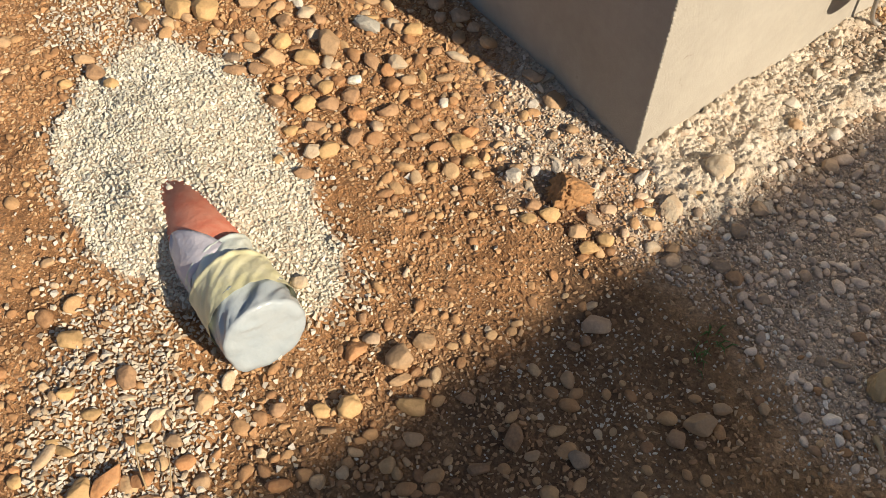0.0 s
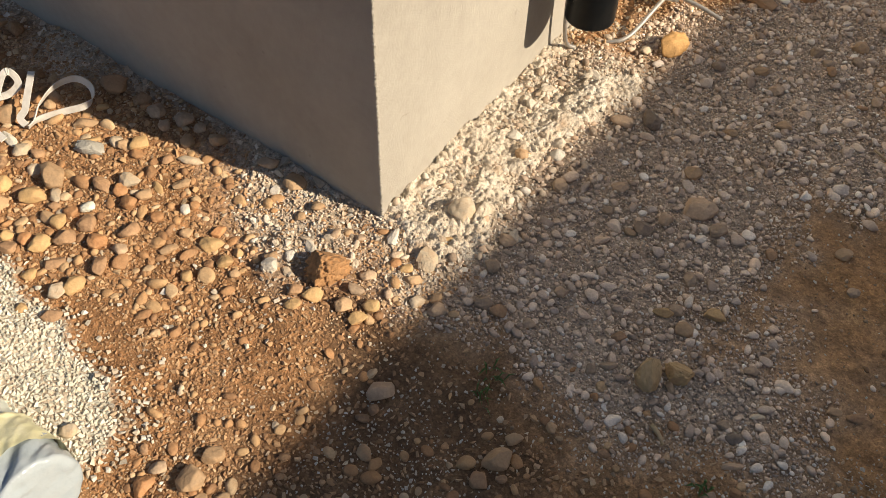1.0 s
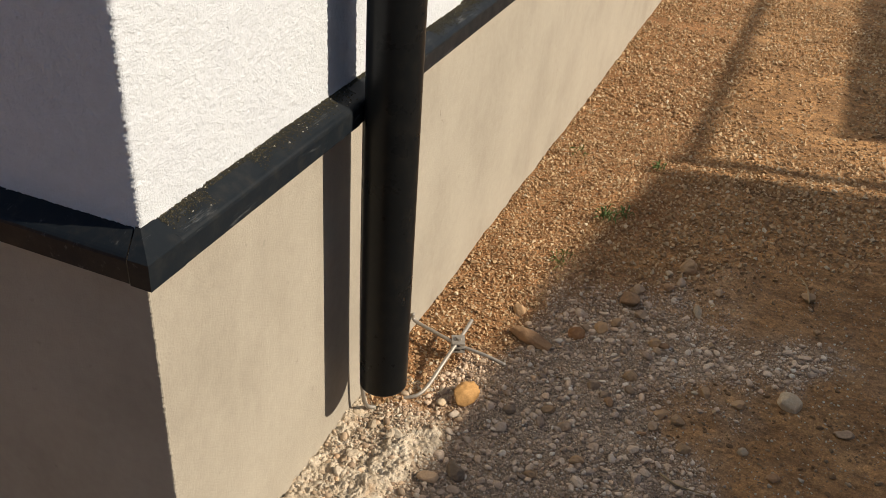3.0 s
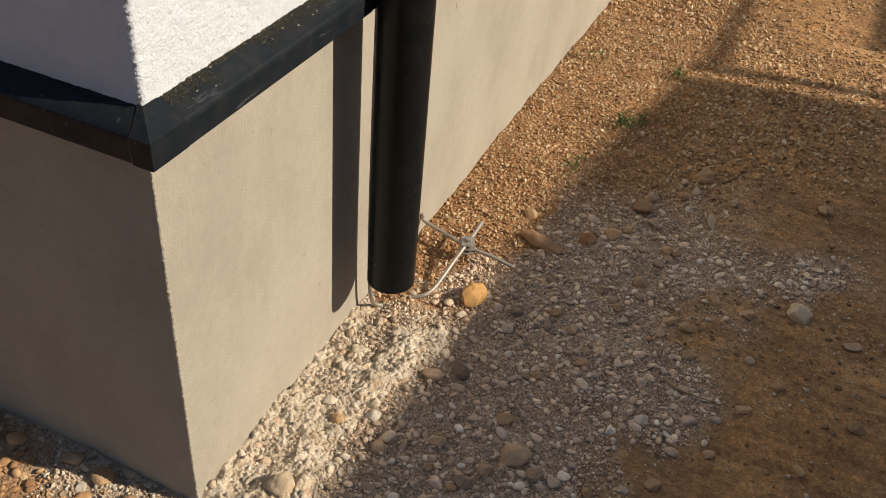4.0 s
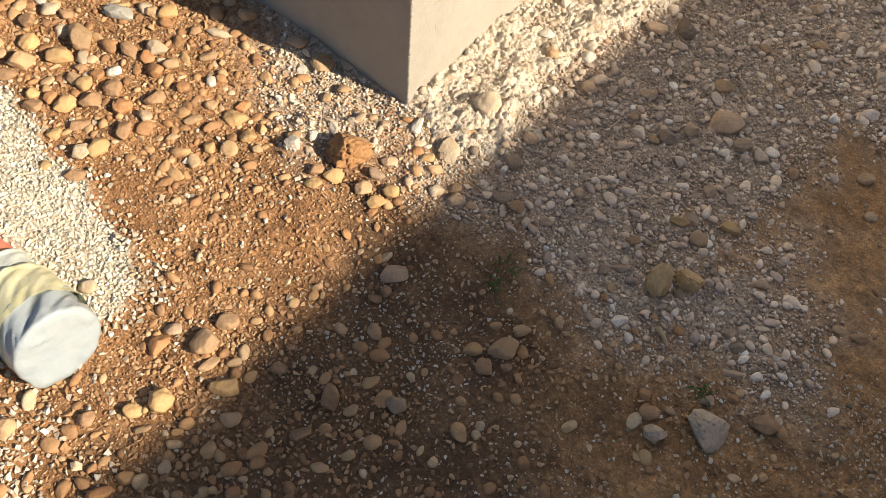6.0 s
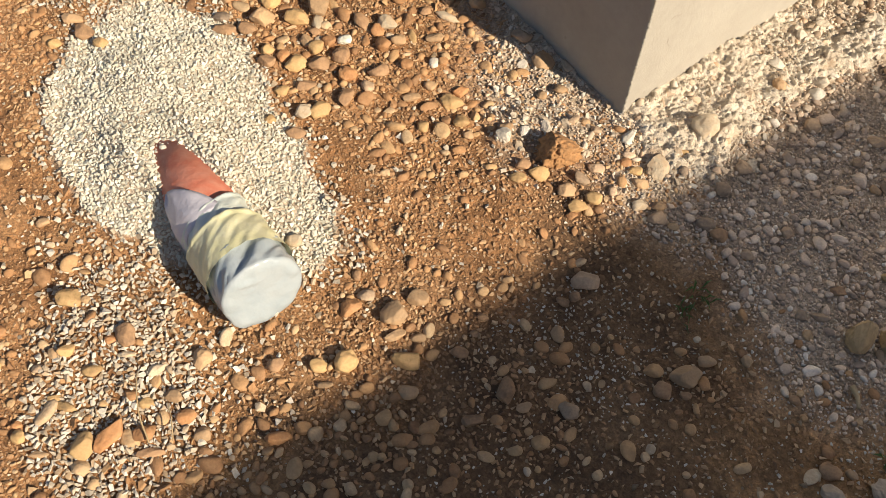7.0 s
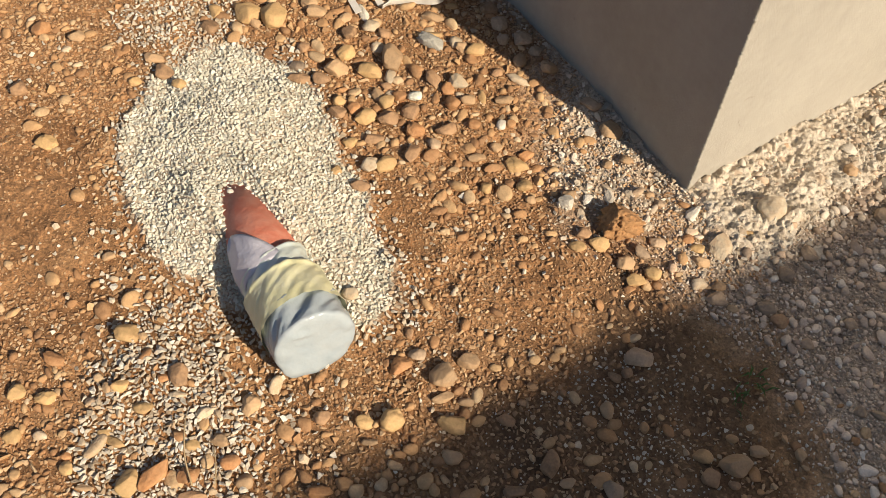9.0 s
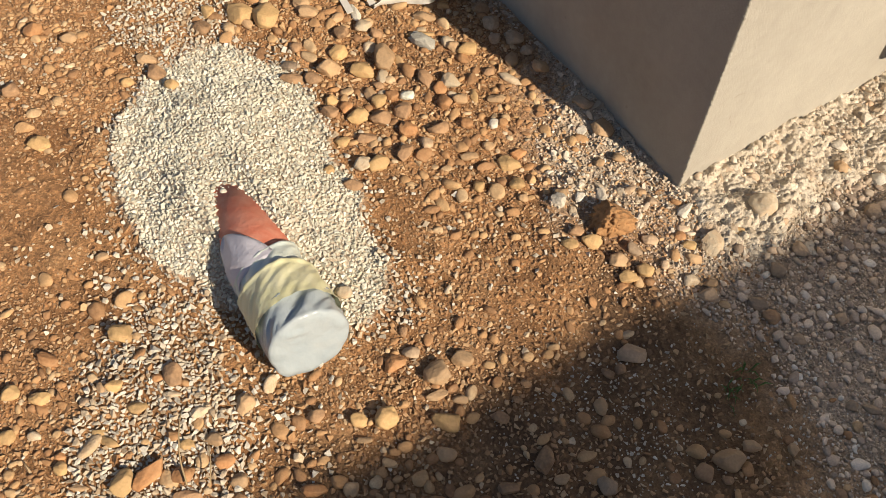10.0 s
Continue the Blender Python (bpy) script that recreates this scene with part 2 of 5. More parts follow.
def ground_z(x, y):
    x, y = np.asarray(x, float), np.asarray(y, float)
    z = 0.007 * lattice(x, y, 5, 7) + 0.004 * lattice(x, y, 14, 8) + 0.0026 * lattice(x, y, 33, 9) + 0.0010 * lattice(x, y, 61, 10)
    z = z - 0.005
    h = np.clip(heap_at(x, y), 0, 1)
    z = z * (1 - 0.8 * smooth(0.0, 0.3, h)) + 0.030 * smooth(0.0, 0.75, h)
    z = z + zones(x, y)[2] * (1 - smooth(-0.05, 0.15, h)) * (0.008 + 0.007 * lattice(x, y, 22, 12) + 0.005 * lattice(x, y, 60, 13))
    beside = np.abs(y + 0.622 - 0.07 * (x + 0.3))
    z = z + 0.013 * np.exp(-((beside - 0.046) / 0.018) ** 2) * smooth(-0.46, -0.33, x) * smooth(-0.19, -0.24, x)
    pit = np.hypot((x + 0.11) / 0.12, (y + 0.70) / 0.05)
    z = z - 0.010 * smooth(1.0, 0.2, pit)
    return z * smooth(30, 6, np.hypot(x, y))


def axis(lo, hi, step, far):
    core = list(np.arange(lo, hi, step))
    grow, d = [], step
    p = core[-1]
    while p < far:
        d *= 1.22
        p += d
        grow.append(p)
    back, d, p = [], step, lo
    while p > -far:
        d *= 1.22
        p -= d
        back.append(p)
    return np.array(back[::-1] + core + grow)


def build_ground():
    xs, ys = axis(-1.25, 1.35, 0.0085, 400), axis(-1.2, 2.4, 0.0085, 400)
    gx, gy = np.meshgrid(xs, ys)
    fx, fy = gx.ravel(), gy.ravel()
    co = np.stack([fx, fy, ground_z(fx, fy)], 1)
    nx, ny = len(xs), len(ys)
    i = (np.arange(ny - 1)[:, None] * nx + np.arange(nx - 1)[None]).ravel()
    quads = np.stack([i, i + 1, i + nx + 1, i + nx], 1)
    me = bpy.data.meshes.new("ground")
    me.from_pydata(co.tolist(), [], quads.tolist())
    for name, v in zip(("drive", "ash", "lime", "dark_zone"), zones(fx, fy)):
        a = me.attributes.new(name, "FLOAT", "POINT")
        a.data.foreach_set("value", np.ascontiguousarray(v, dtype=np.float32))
    for p in me.polygons:
        p.use_smooth = True
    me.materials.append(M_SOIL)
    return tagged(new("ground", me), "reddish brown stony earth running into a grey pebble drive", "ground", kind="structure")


build_ground()


# ---- house ----
PLINTH_TOP = 0.672


def build_house():
    bm = bmesh.new()
    box(bm, -0.25, 0.0, -0.06, 0.0, 9.0, PLINTH_TOP)
    ob = tagged(mesh_object("plinth_wall_east", bm, M_PLINTH), "smooth beige rendered house plinth in sunlight", "wall", kind="structure")
    bm = bmesh.new()
    box(bm, -7.0, 0.0, -0.06, -0.25, 0.25, PLINTH_TOP)
    tagged(mesh_object("plinth_wall_south", bm, M_PLINTH), "smooth beige rendered house plinth in shade", "wall", kind="structure")
    bm = bmesh.new()
    box(bm, -0.25, -0.006, 0.690, 0.006, 9.0, 3.4)
    tagged(mesh_object("wall_east", bm, M_WALL), "white roughcast rendered house wall", "wall", kind="structure")
    bm = bmesh.new()
    box(bm, -7.0, -0.006, 0.690, -0.25, 0.25, 3.4)
    tagged(mesh_object("wall_south", bm, M_WALL), "white roughcast rendered house wall", "wall", kind="structure")


build_house()


def build_arris():
    """The chipped corner edge of the plinth's render."""
    rng = random.Random(17)
    pts, radii = [], []
    for k in range(230):
        z = -0.02 + k * 0.003
        pts.append((-0.0012 + rng.gauss(0, 0.0004), 0.0012 + rng.gauss(0, 0.0004), z))
        radii.append(0.0021 + 0.0010 * noise.noise(Vector((0, 0, z * 45))) + abs(rng.gauss(0, 0.0004)))
    bm = bmesh.new()
    tube(bm, pts, radii, 8)
    mesh_object("corner_bead", bm, M_PLINTH, bpy.data.objects["plinth_wall_east"], "chipped rendered corner edge")


build_arris()


def build_roughcast():
    """The grainy face of the white render near the corner, wrapped round it."""
    step = 0.0025
    ss, zs = np.arange(-0.40, 0.95, step), np.arange(0.6905, 1.10, step)
    gs, gz = np.meshgrid(ss, zs)
    fs, fz = gs.ravel(), gz.ravel()
    rel = np.random.RandomState(81).normal(0, 0.00052, len(fs)) + 0.0005 * lattice(fs, fz, 150, 82) + 0.0004 * lattice(fs, fz, 9, 83)
    out = 0.0085 + rel
    low = -0.0020 * np.exp(-(fz - 0.6905) / 0.004)
    east = fs >= 0
    x = np.where(east, out + low, fs + out * np.exp(fs / 0.003))
    y = np.where(east, fs - out * np.exp(-fs / 0.003), -(out + low))
    z = fz + np.where(fz < 0.692, 0.0008 * lattice(fs, fz, 120, 84), 0)
    n, m = len(ss), len(zs)
    i = (np.arange(m - 1)[:, None] * n + np.arange(n - 1)[None]).ravel()
    me = bpy.data.meshes.new("roughcast")
    me.from_pydata(np.stack([x, y, z], 1).tolist(), [], np.stack([i, i + 1, i + n + 1, i + n], 1).tolist())
    for p in me.polygons:
        p.use_smooth = True
    me.materials.append(M_WALL)
    tagged(new("wall_roughcast", me), "grainy white roughcast coat round the house corner", "wall", kind="structure")


build_roughcast()


def drip_piece(parent, along, a, c, proud=0.0, mitred=False):
    """One length of bent flashing: a turned-up back, a sloping top, an upright front and a turned-in foot. along: x or y."""
    o = 0.044 + proud
    prof = [(-0.004, 0.716), (0.003, 0.716), (0.004, 0.7085), (o - 0.007, 0.6942), (o - 0.0035, 0.6920), (o - 0.001, 0.6895), (o, 0.686), (o, 0.657), (o - 0.008, 0.6545),
            (o - 0.008, 0.6575), (o - 0.0025, 0.659), (o - 0.0025, 0.688), (0.003, 0.7045), (-0.004, 0.7045)]
    bm = bmesh.new()
    rings = []
    for end in (a, c):
        ring = []
        for out, z in prof:
            shift = 0.42 * max(out, 0.0) if mitred and end == a else 0.0
            ring.append(bm.verts.new((out, end, z) if along == "y" else (end + shift, -out, z)))
        rings.append(ring)
    n = len(prof)
    for k in range(n):
        bm.faces.new((rings[0][k], rings[0][(k + 1) % n], rings[1][(k + 1) % n], rings[1][k]))
    bm.faces.new(rings[0][::-1])
    bm.faces.new(rings[1])
    bmesh.ops.recalc_face_normals(bm, faces=bm.faces)
    return part("flashing_strip", bm, M_DRIP, parent)


def corner_piece(parent):
    """The folded corner of the flashing, overlapping both strips."""
    o = 0.0455
    bm = bmesh.new()
    lo, hi, inn = 0.6562, 0.6905, 0.7112
    r = 0.016
    p = lambda x, y, z: bm.verts.new((x, y, z))
    a0, a1, a2 = p(o, r, lo), p(o, r, hi), p(0.002, r, inn)
    b0, b1, b2 = p(o, -o, lo), p(o, -o, hi), p(0.002, -0.002, inn)
    c0, c1, c2 = p(0.0175, -o, lo), p(0.0175, -o, hi), p(-0.0010, -0.002, inn)
    for f in ((a0, a1, b1, b0), (a1, a2, b2, b1), (b0, b1, c1, c0), (b1, b2, c2, c1)):
        bm.faces.new(f)
    bmesh.ops.recalc_face_normals(bm, faces=bm.faces)
    bmesh.ops.solidify(bm, geom=bm.faces[:], thickness=0.0015)
    return part("flashing_corner", bm, M_DRIP, parent, "folded corner piece with an open seam")


def build_drip():
    base = empty("drip_flashing", 0.0, 0.0, 0.0)
    tagged(base, "dusty anthracite metal drip flashing over the house plinth", "flashing")
    drip_piece(base, "y", 0.016, 0.452, 0.0015)
    drip_piece(base, "y", 0.450, 2.45)
    drip_piece(base, "y", 2.448, 4.45)
    drip_piece(base, "y", 4.448, 9.0, 0.0016)
    drip_piece(base, "x", -0.0036, -2.0, 0.0, True)
    drip_piece(base, "x", -1.998, -7.0, 0.0016)
    corner_piece(base)
    # dirt caught along the foot of the wall
    bits = []
    rng = np.random.RandomState(77)
    for k in range(20000):
        y = rng.uniform(0.02, 2.4)
        u = abs(rng.normal(0, 0.012))
        if u < 0.034 and (u < 0.010 or lattice(y, 0.3, 9, 71) > -0.2):
            bits.append((0.005 + u, y, 0.7083 - u * 0.41, rng.uniform(0.0005, 0.0013) if k % 14 else rng.uniform(0.0012, 0.0022)))
    bm = bmesh.new()
    for x, y, z, r in bits:
        v = [bm.verts.new((x + dx * r * rng.uniform(0.7, 1.4), y + dy * r * rng.uniform(0.7, 1.6), z + dz * r)) for dx, dy, dz in ((1, 0, 0), (0, 1, 0), (-1, 0, 0), (0, -1, 0), (0, 0, 1))]
        for a, c in ((0, 1), (1, 2), (2, 3), (3, 0)):
            bm.faces.new((v[a], v[c], v[4]))
    part("caught_grit", bm, M_MOSS, base, "dark grit and render crumbs caught on the ledge")["kind"] = "stuff"


def moss_material():
    m, nt, b = nodes_of("ledge_grit", 0.95)
    g = nt.nodes.new("ShaderNodeNewGeometry").outputs["Random Per Island"]
    nt.links.new(ramp(nt, g, [(0.0, (0.018, 0.017, 0.010)), (0.75, (0.042, 0.038, 0.022)), (0.97, (0.075, 0.066, 0.040)), (1.0, (0.45, 0.43, 0.38))]), b.inputs["Base Color"])
    return m


M_MOSS = moss_material()
build_drip()

PIPE_X, PIPE_Y, PIPE_R = 0.087, 0.481, 0.0435


def build_downpipe():
    base = empty("downpipe", PIPE_X, PIPE_Y, 0.138)
    tagged(base, "round anthracite plastic downpipe ending above the ground", "downpipe")
    bm = bmesh.new()
    n, rows = 48, [(0.0, 1.0), (0.003, 1.0), (0.9, 1.0), (2.2, 1.0), (3.2, 1.0)]
    rings = []
    for rad in (PIPE_R, PIPE_R - 0.003):
        for z, k in rows if rad == PIPE_R else rows[::-1]:
            rings.append([bm.verts.new((rad * math.cos(a), rad * math.sin(a), z)) for a in (2 * math.pi * i / n for i in range(n))])
    rings.append(rings[0])
    for a, c in zip(rings, rings[1:]):
        for k in range(n):
            bm.faces.new((a[k], a[(k + 1) % n], c[(k + 1) % n], c[k]))
    bmesh.ops.recalc_face_normals(bm, faces=bm.faces)
    part("pipe", bm, M_PIPE, base, smooth=True)
    bm = bmesh.new()
    tube(bm, [(0, 0, 1.30), (0, 0, 1.325)], PIPE_R + 0.003, 32)
    box(bm, -PIPE_X, -0.006, 1.305, -PIPE_R, 0.006, 1.320)
    ring = part("bracket", bm, M_PIPE, base, "wall bracket ring")
    for dy in (-0.030, 0.030):
        bm = bmesh.new()
        tube(bm, [(-PIPE_R - 0.012, dy * 0.6, 1.3125), (-PIPE_R - 0.002, dy * 0.6, 1.3125)], 0.004, 8)
        part("screw", bm, M_ZINC, ring, "zinc screw")


build_downpipe()


def build_conductor():
    base = empty("earthing_wire", 0.128, 0.766, 0.0)
    tagged(base, "galvanised round earthing wires crossing under a bolted clamp beside the wall", "wire")
    o = Vector((0.128, 0.766, 0.0))
    bm = bmesh.new()
    tube(bm, [p - o for p in bend([(0.024, 0.512, 0.66), (0.024, 0.512, 0.45), (0.025, 0.513, 0.2), (0.027, 0.520, 0.05), (0.036, 0.540, 0.004), (0.062, 0.585, -0.004), (0.086, 0.598, 0.002), (0.106, 0.612, 0.008),
                                   (0.116, 0.640, 0.015), (0.122, 0.700, 0.030), (0.127, 0.765, 0.042), (0.129, 0.80, 0.046), (0.128, 0.848, 0.046)], 7)], 0.0042, 10)
    part("down_wire", bm, M_ZINC, base, smooth=True)
    bm = bmesh.new()
    tube(bm, [p - o for p in bend([(0.004, 0.806, 0.050), (0.012, 0.803, 0.034), (0.06, 0.790, 0.032), (0.128, 0.772, 0.031), (0.19, 0.770, 0.027), (0.238, 0.768, 0.020)], 7)], 0.0042, 10)
    part("cross_rod", bm, M_ZINC, base, smooth=True)
    for z, h, s in ((0.026, 0.004, 0.015), (0.036, 0.004, 0.015), (0.046, 0.004, 0.0145)):
        bm = bmesh.new()
        bmesh.ops.create_cube(bm, size=1, matrix=Matrix.Translation((0, 0.003, z)) @ pose(0, 0, 0, 8, 0, 24) @ Matrix.Diagonal((s * 2, s * 2, h, 1)))
        bmesh.ops.bevel(bm, geom=bm.edges[:], offset=0.0012, segments=2, affect="EDGES")
        plate = part("clamp_plate", bm, M_ZINC, base)
    bm = bmesh.new()
    bmesh.ops.create_cone(bm, cap_ends=True, segments=6, radius1=0.0065, radius2=0.006, depth=0.006, matrix=Matrix.Translation((0.001, 0.004, 0.051)) @ pose(0, 0, 0, 8, 0, 10))
    part("bolt", bm, M_ZINC, plate, "hexagon bolt head")


build_conductor()


# ---- stones ----
def ramp_around(c, spread=0.22):
    d, l = 1 - spread, 1 + spread
    return [(0.0, (c[0] * d, c[1] * d, c[2] * d)), (0.5, c), (1.0, (min(0.85, c[0] * l), min(0.85, c[1] * l * 0.98), min(0.85, c[2] * l * 0.96)))]


STONE = {
    "tan": (0.53, 0.36, 0.205), "ochre": (0.63, 0.42, 0.19), "brown": (0.40, 0.245, 0.135), "rust": (0.50, 0.25, 0.105), "grey": (0.52, 0.375, 0.245),
    "cream": (0.68, 0.57, 0.41), "white": (0.79, 0.72, 0.60), "dark": (0.30, 0.225, 0.16), "amber": (0.60, 0.35, 0.13),
}
WORDS = {
    "tan": "smooth tan river stone", "ochre": "rounded ochre yellow river stone", "brown": "smooth brown river stone", "rust": "rust-brown weathered stone",
    "grey": "smooth grey river pebble", "cream": "pale cream limestone lump", "white": "small chalky white stone", "dark": "dark grey river pebble",
    "amber": "bright amber-orange smooth stone",
}
M_STONE = {k: pebble_material("stone_" + k, ramp_around(c), 0.82, False, 110, 0.0 if k in ("amber", "white", "grey", "dark") else 0.55) for k, c in STONE.items()}
BIG, SMALL = {}, {}
BIG_CELL, SMALL_CELL, LIMIT = 0.055, 0.014, 0.0075


def take(x, y, r):
    grid, cell = (BIG, BIG_CELL) if r > LIMIT else (SMALL, SMALL_CELL)
    grid.setdefault((int(x // cell), int(y // cell)), []).append((x, y, r))


def free(x, y, r, pack=0.85):
    for grid, cell in ((SMALL, SMALL_CELL), (BIG, BIG_CELL)):
        i, j = int(x // cell), int(y // cell)
        for a in (i - 1, i, i + 1):
            for c in (j - 1, j, j + 1):
                for u, v, q in grid.get((a, c), ()):
                    if (u - x) ** 2 + (v - y) ** 2 < (pack * (r + q)) ** 2:
                        return False
    return True


def lump_mesh(name, l, w, h, detail, rough, seed):
    """A worn stone: a rounded block with flats, dents and a lopsided outline."""
    rng = random.Random(seed)
    bm = bmesh.new()
    bmesh.ops.create_icosphere(bm, subdivisions=detail, radius=1)
    off = Vector((rng.uniform(-50, 50), rng.uniform(-50, 50), rng.uniform(-50, 50)))
    flats = [(Vector((rng.gauss(0, 1), rng.gauss(0, 1), rng.gauss(0, 1))).normalized(), rng.uniform(0.58, 0.90)) for _ in range(11)]
    for v in bm.verts:
        p = v.co.normalized()
        k = 1 + 0.24 * noise.noise(p * 0.9 + off) + 0.15 * noise.noise(p * 2.1 + off) + 0.06 * noise.noise(p * 5 + off) + 0.025 * noise.noise(p * 11 + off)
        if rough:
            k += rough * (0.6 * noise.noise(p * 3.1 + off) + 0.5 * noise.noise(p * 6.5 + off) + 0.4 * noise.noise(p * 13 + off))
        q = p * k
        for n, d in flats:
            over = q.dot(n) - d
            if over > 0:
                q -= n * over * 0.82
        v.co = q
    for ax, size in enumerate((l, w, h)):
        lo, hi = min(v.co[ax] for v in bm.verts), max(v.co[ax] for v in bm.verts)
        for v in bm.verts:
            v.co[ax] = (v.co[ax] - (lo + hi) / 2) * size / (hi - lo)
    me = bpy.data.meshes.new(name)
    bm.to_mesh(me)
    bm.free()
    for p in me.polygons:
        p.use_smooth = True
    return me


SEED = [100]


def stone(x, y, l, w, yaw, colour, h=0.0, rough=0.0, name="stone", label="", material=None):
    SEED[0] += 1
    rng = random.Random(SEED[0])
    h = h or 0.72 * min(l, w)
    me = lump_mesh(name, l * 1.06, w * 1.06, h * 1.1, 5 if rough else (4 if l > 0.026 else 3), rough, SEED[0])
    me.materials.append(material or M_STONE[colour])
    ob = new(name, me)
    ob.matrix_world = pose(x, y, float(ground_z(x, y)) + h * 0.27, rng.uniform(-12, 12), rng.uniform(-12, 12), yaw)
    where = " in the pebble drive" if x > 0.2 else (" at the foot of the wall" if y > -0.1 and x > -0.7 else " on the brown earth")
    tagged(ob, label or WORDS[colour] + where, "stone", "river stones on the ground" if not label else "")
    n = max(1, int(round(l / max(w, 0.006))))
    ca, sa = math.cos(radians(yaw)), math.sin(radians(yaw))
    for k in range(n):
        u = (k - (n - 1) / 2) * (l - w) / max(1, n - 1) if n > 1 else 0
        take(x + ca * u, y + sa * u, 0.5 * w)
    return ob


stone(-0.488, -0.258, 0.055, 0.036, 157, "tan")
stone(-0.482, -0.305, 0.042, 0.035, 33, "ochre")
stone(-0.657, -0.319, 0.035, 0.025, 59, "tan")
stone(-0.686, -0.394, 0.050, 0.049, 45, "ochre")
stone(-0.719, -0.429, 0.052, 0.040, 32, "ochre")
stone(-0.550, -0.240, 0.022, 0.022, 58, "brown")
stone(-0.540, -0.144, 0.041, 0.022, 45, "tan")
stone(-0.504, -0.174, 0.051, 0.013, 66, "ochre")
stone(-0.463, -0.143, 0.022, 0.022, 60, "cream")
stone(-0.542, -0.321, 0.031, 0.026, 87, "ochre")
stone(-0.394, -0.366, 0.035, 0.027, 85, "ochre")
stone(-0.406, -0.318, 0.026, 0.026, 151, "ochre")
stone(-0.372, -0.335, 0.035, 0.031, 59, "brown")
stone(-0.392, -0.271, 0.025, 0.018, 58, "white")
stone(-0.366, -0.293, 0.033, 0.028, 108, "brown")
stone(-0.325, -0.309, 0.029, 0.030, 151, "rust")
stone(-0.406, -0.226, 0.039, 0.023, 176, "brown")
stone(-0.377, -0.193, 0.027, 0.032, 148, "cream")
stone(-0.372, -0.217, 0.022, 0.024, 58, "rust")
stone(-0.342, -0.226, 0.026, 0.026, 61, "rust")
stone(-0.335, -0.201, 0.025, 0.021, 58, "tan")
stone(-0.306, -0.145, 0.032, 0.016, 60, "tan")
stone(-0.332, -0.174, 0.026, 0.013, 162, "ochre")
stone(-0.262, -0.181, 0.016, 0.017, 60, "white")
stone(-0.182, -0.204, 0.039, 0.027, 45, "ochre")
stone(-0.297, -0.267, 0.034, 0.021, 79, "brown")
stone(-0.283, -0.299, 0.021, 0.022, 59, "grey")
stone(-0.428, -0.401, 0.033, 0.023, 39, "brown")
stone(-0.527, -0.419, 0.042, 0.020, 60, "brown")
stone(-0.508, -0.388, 0.025, 0.029, 152, "brown")
stone(-0.517, -0.353, 0.036, 0.036, 22, "tan")
stone(-0.450, -0.385, 0.022, 0.022, 58, "ochre")
stone(-0.559, -0.410, 0.029, 0.021, 59, "dark")
stone(-0.361, -0.414, 0.026, 0.018, 59, "ochre")
stone(-0.349, -0.375, 0.034, 0.019, 60, "brown")
stone(-0.291, -0.386, 0.036, 0.027, 84, "ochre")
stone(-0.284, -0.220, 0.021, 0.019, 61, "rust")
stone(-0.228, -0.214, 0.020, 0.019, 60, "tan")
stone(-0.227, -0.252, 0.030, 0.014, 65, "tan")
stone(-0.614, -0.247, 0.041, 0.016, 172, "white")
stone(-0.591, -0.380, 0.022, 0.022, 60, "brown")
stone(-0.703, -0.614, 0.038, 0.019, 51, "tan")
stone(-0.658, -0.614, 0.033, 0.026, 34, "brown")
stone(-0.613, -0.603, 0.025, 0.019, 58, "ochre")
stone(-0.671, -0.662, 0.023, 0.018, 59, "ochre")
stone(-0.319, -0.461, 0.018, 0.017, 61, "ochre")
stone(-0.271, -0.444, 0.034, 0.021, 47, "brown")
stone(-0.140, -0.218, 0.026, 0.021, 61, "ochre")
stone(-0.113, -0.226, 0.016, 0.017, 60, "tan")
stone(-0.087, -0.170, 0.024, 0.017, 60, "tan")
stone(-0.015, -0.196, 0.025, 0.019, 58, "brown")
stone(0.012, -0.187, 0.032, 0.023, 39, "ochre")
stone(-0.000, -0.219, 0.026, 0.017, 45, "ochre")
stone(0.062, -0.174, 0.027, 0.022, 59, "tan")
stone(0.092, -0.179, 0.028, 0.020, 58, "ochre")
stone(0.098, -0.152, 0.021, 0.025, 141, "ochre")
stone(0.098, -0.195, 0.018, 0.014, 56, "rust")
stone(0.059, -0.140, 0.027, 0.018, 23, "grey")
stone(0.057, -0.108, 0.026, 0.017, 59, "grey")
stone(0.096, -0.064, 0.022, 0.015, 58, "ochre")
stone(0.076, -0.064, 0.019, 0.016, 62, "rust")
stone(0.118, -0.074, 0.027, 0.018, 46, "tan")
stone(0.146, -0.102, 0.023, 0.019, 59, "cream")
stone(0.164, -0.080, 0.023, 0.015, 59, "tan")
stone(-0.097, -0.048, 0.023, 0.020, 59, "tan")
stone(-0.107, -0.079, 0.018, 0.016, 61, "tan")
stone(-0.032, -0.078, 0.020, 0.016, 60, "grey")
stone(-0.023, -0.060, 0.016, 0.014, 60, "tan")
stone(-0.000, -0.056, 0.017, 0.013, 59, "grey")
stone(0.077, -0.507, 0.036, 0.038, 176, "tan")
stone(0.076, -0.464, 0.031, 0.024, 58, "tan")
stone(0.032, -0.548, 0.032, 0.024, 80, "rust")
stone(0.031, -0.521, 0.024, 0.019, 57, "grey")
stone(0.105, -0.524, 0.031, 0.015, 70, "tan")
stone(0.126, -0.500, 0.021, 0.013, 59, "tan")
stone(0.142, -0.533, 0.039, 0.026, 42, "ochre")
stone(0.099, -0.600, 0.032, 0.030, 101, "ochre")
stone(0.080, -0.630, 0.026, 0.020, 58, "ochre")
stone(0.184, -0.558, 0.026, 0.020, 58, "tan")
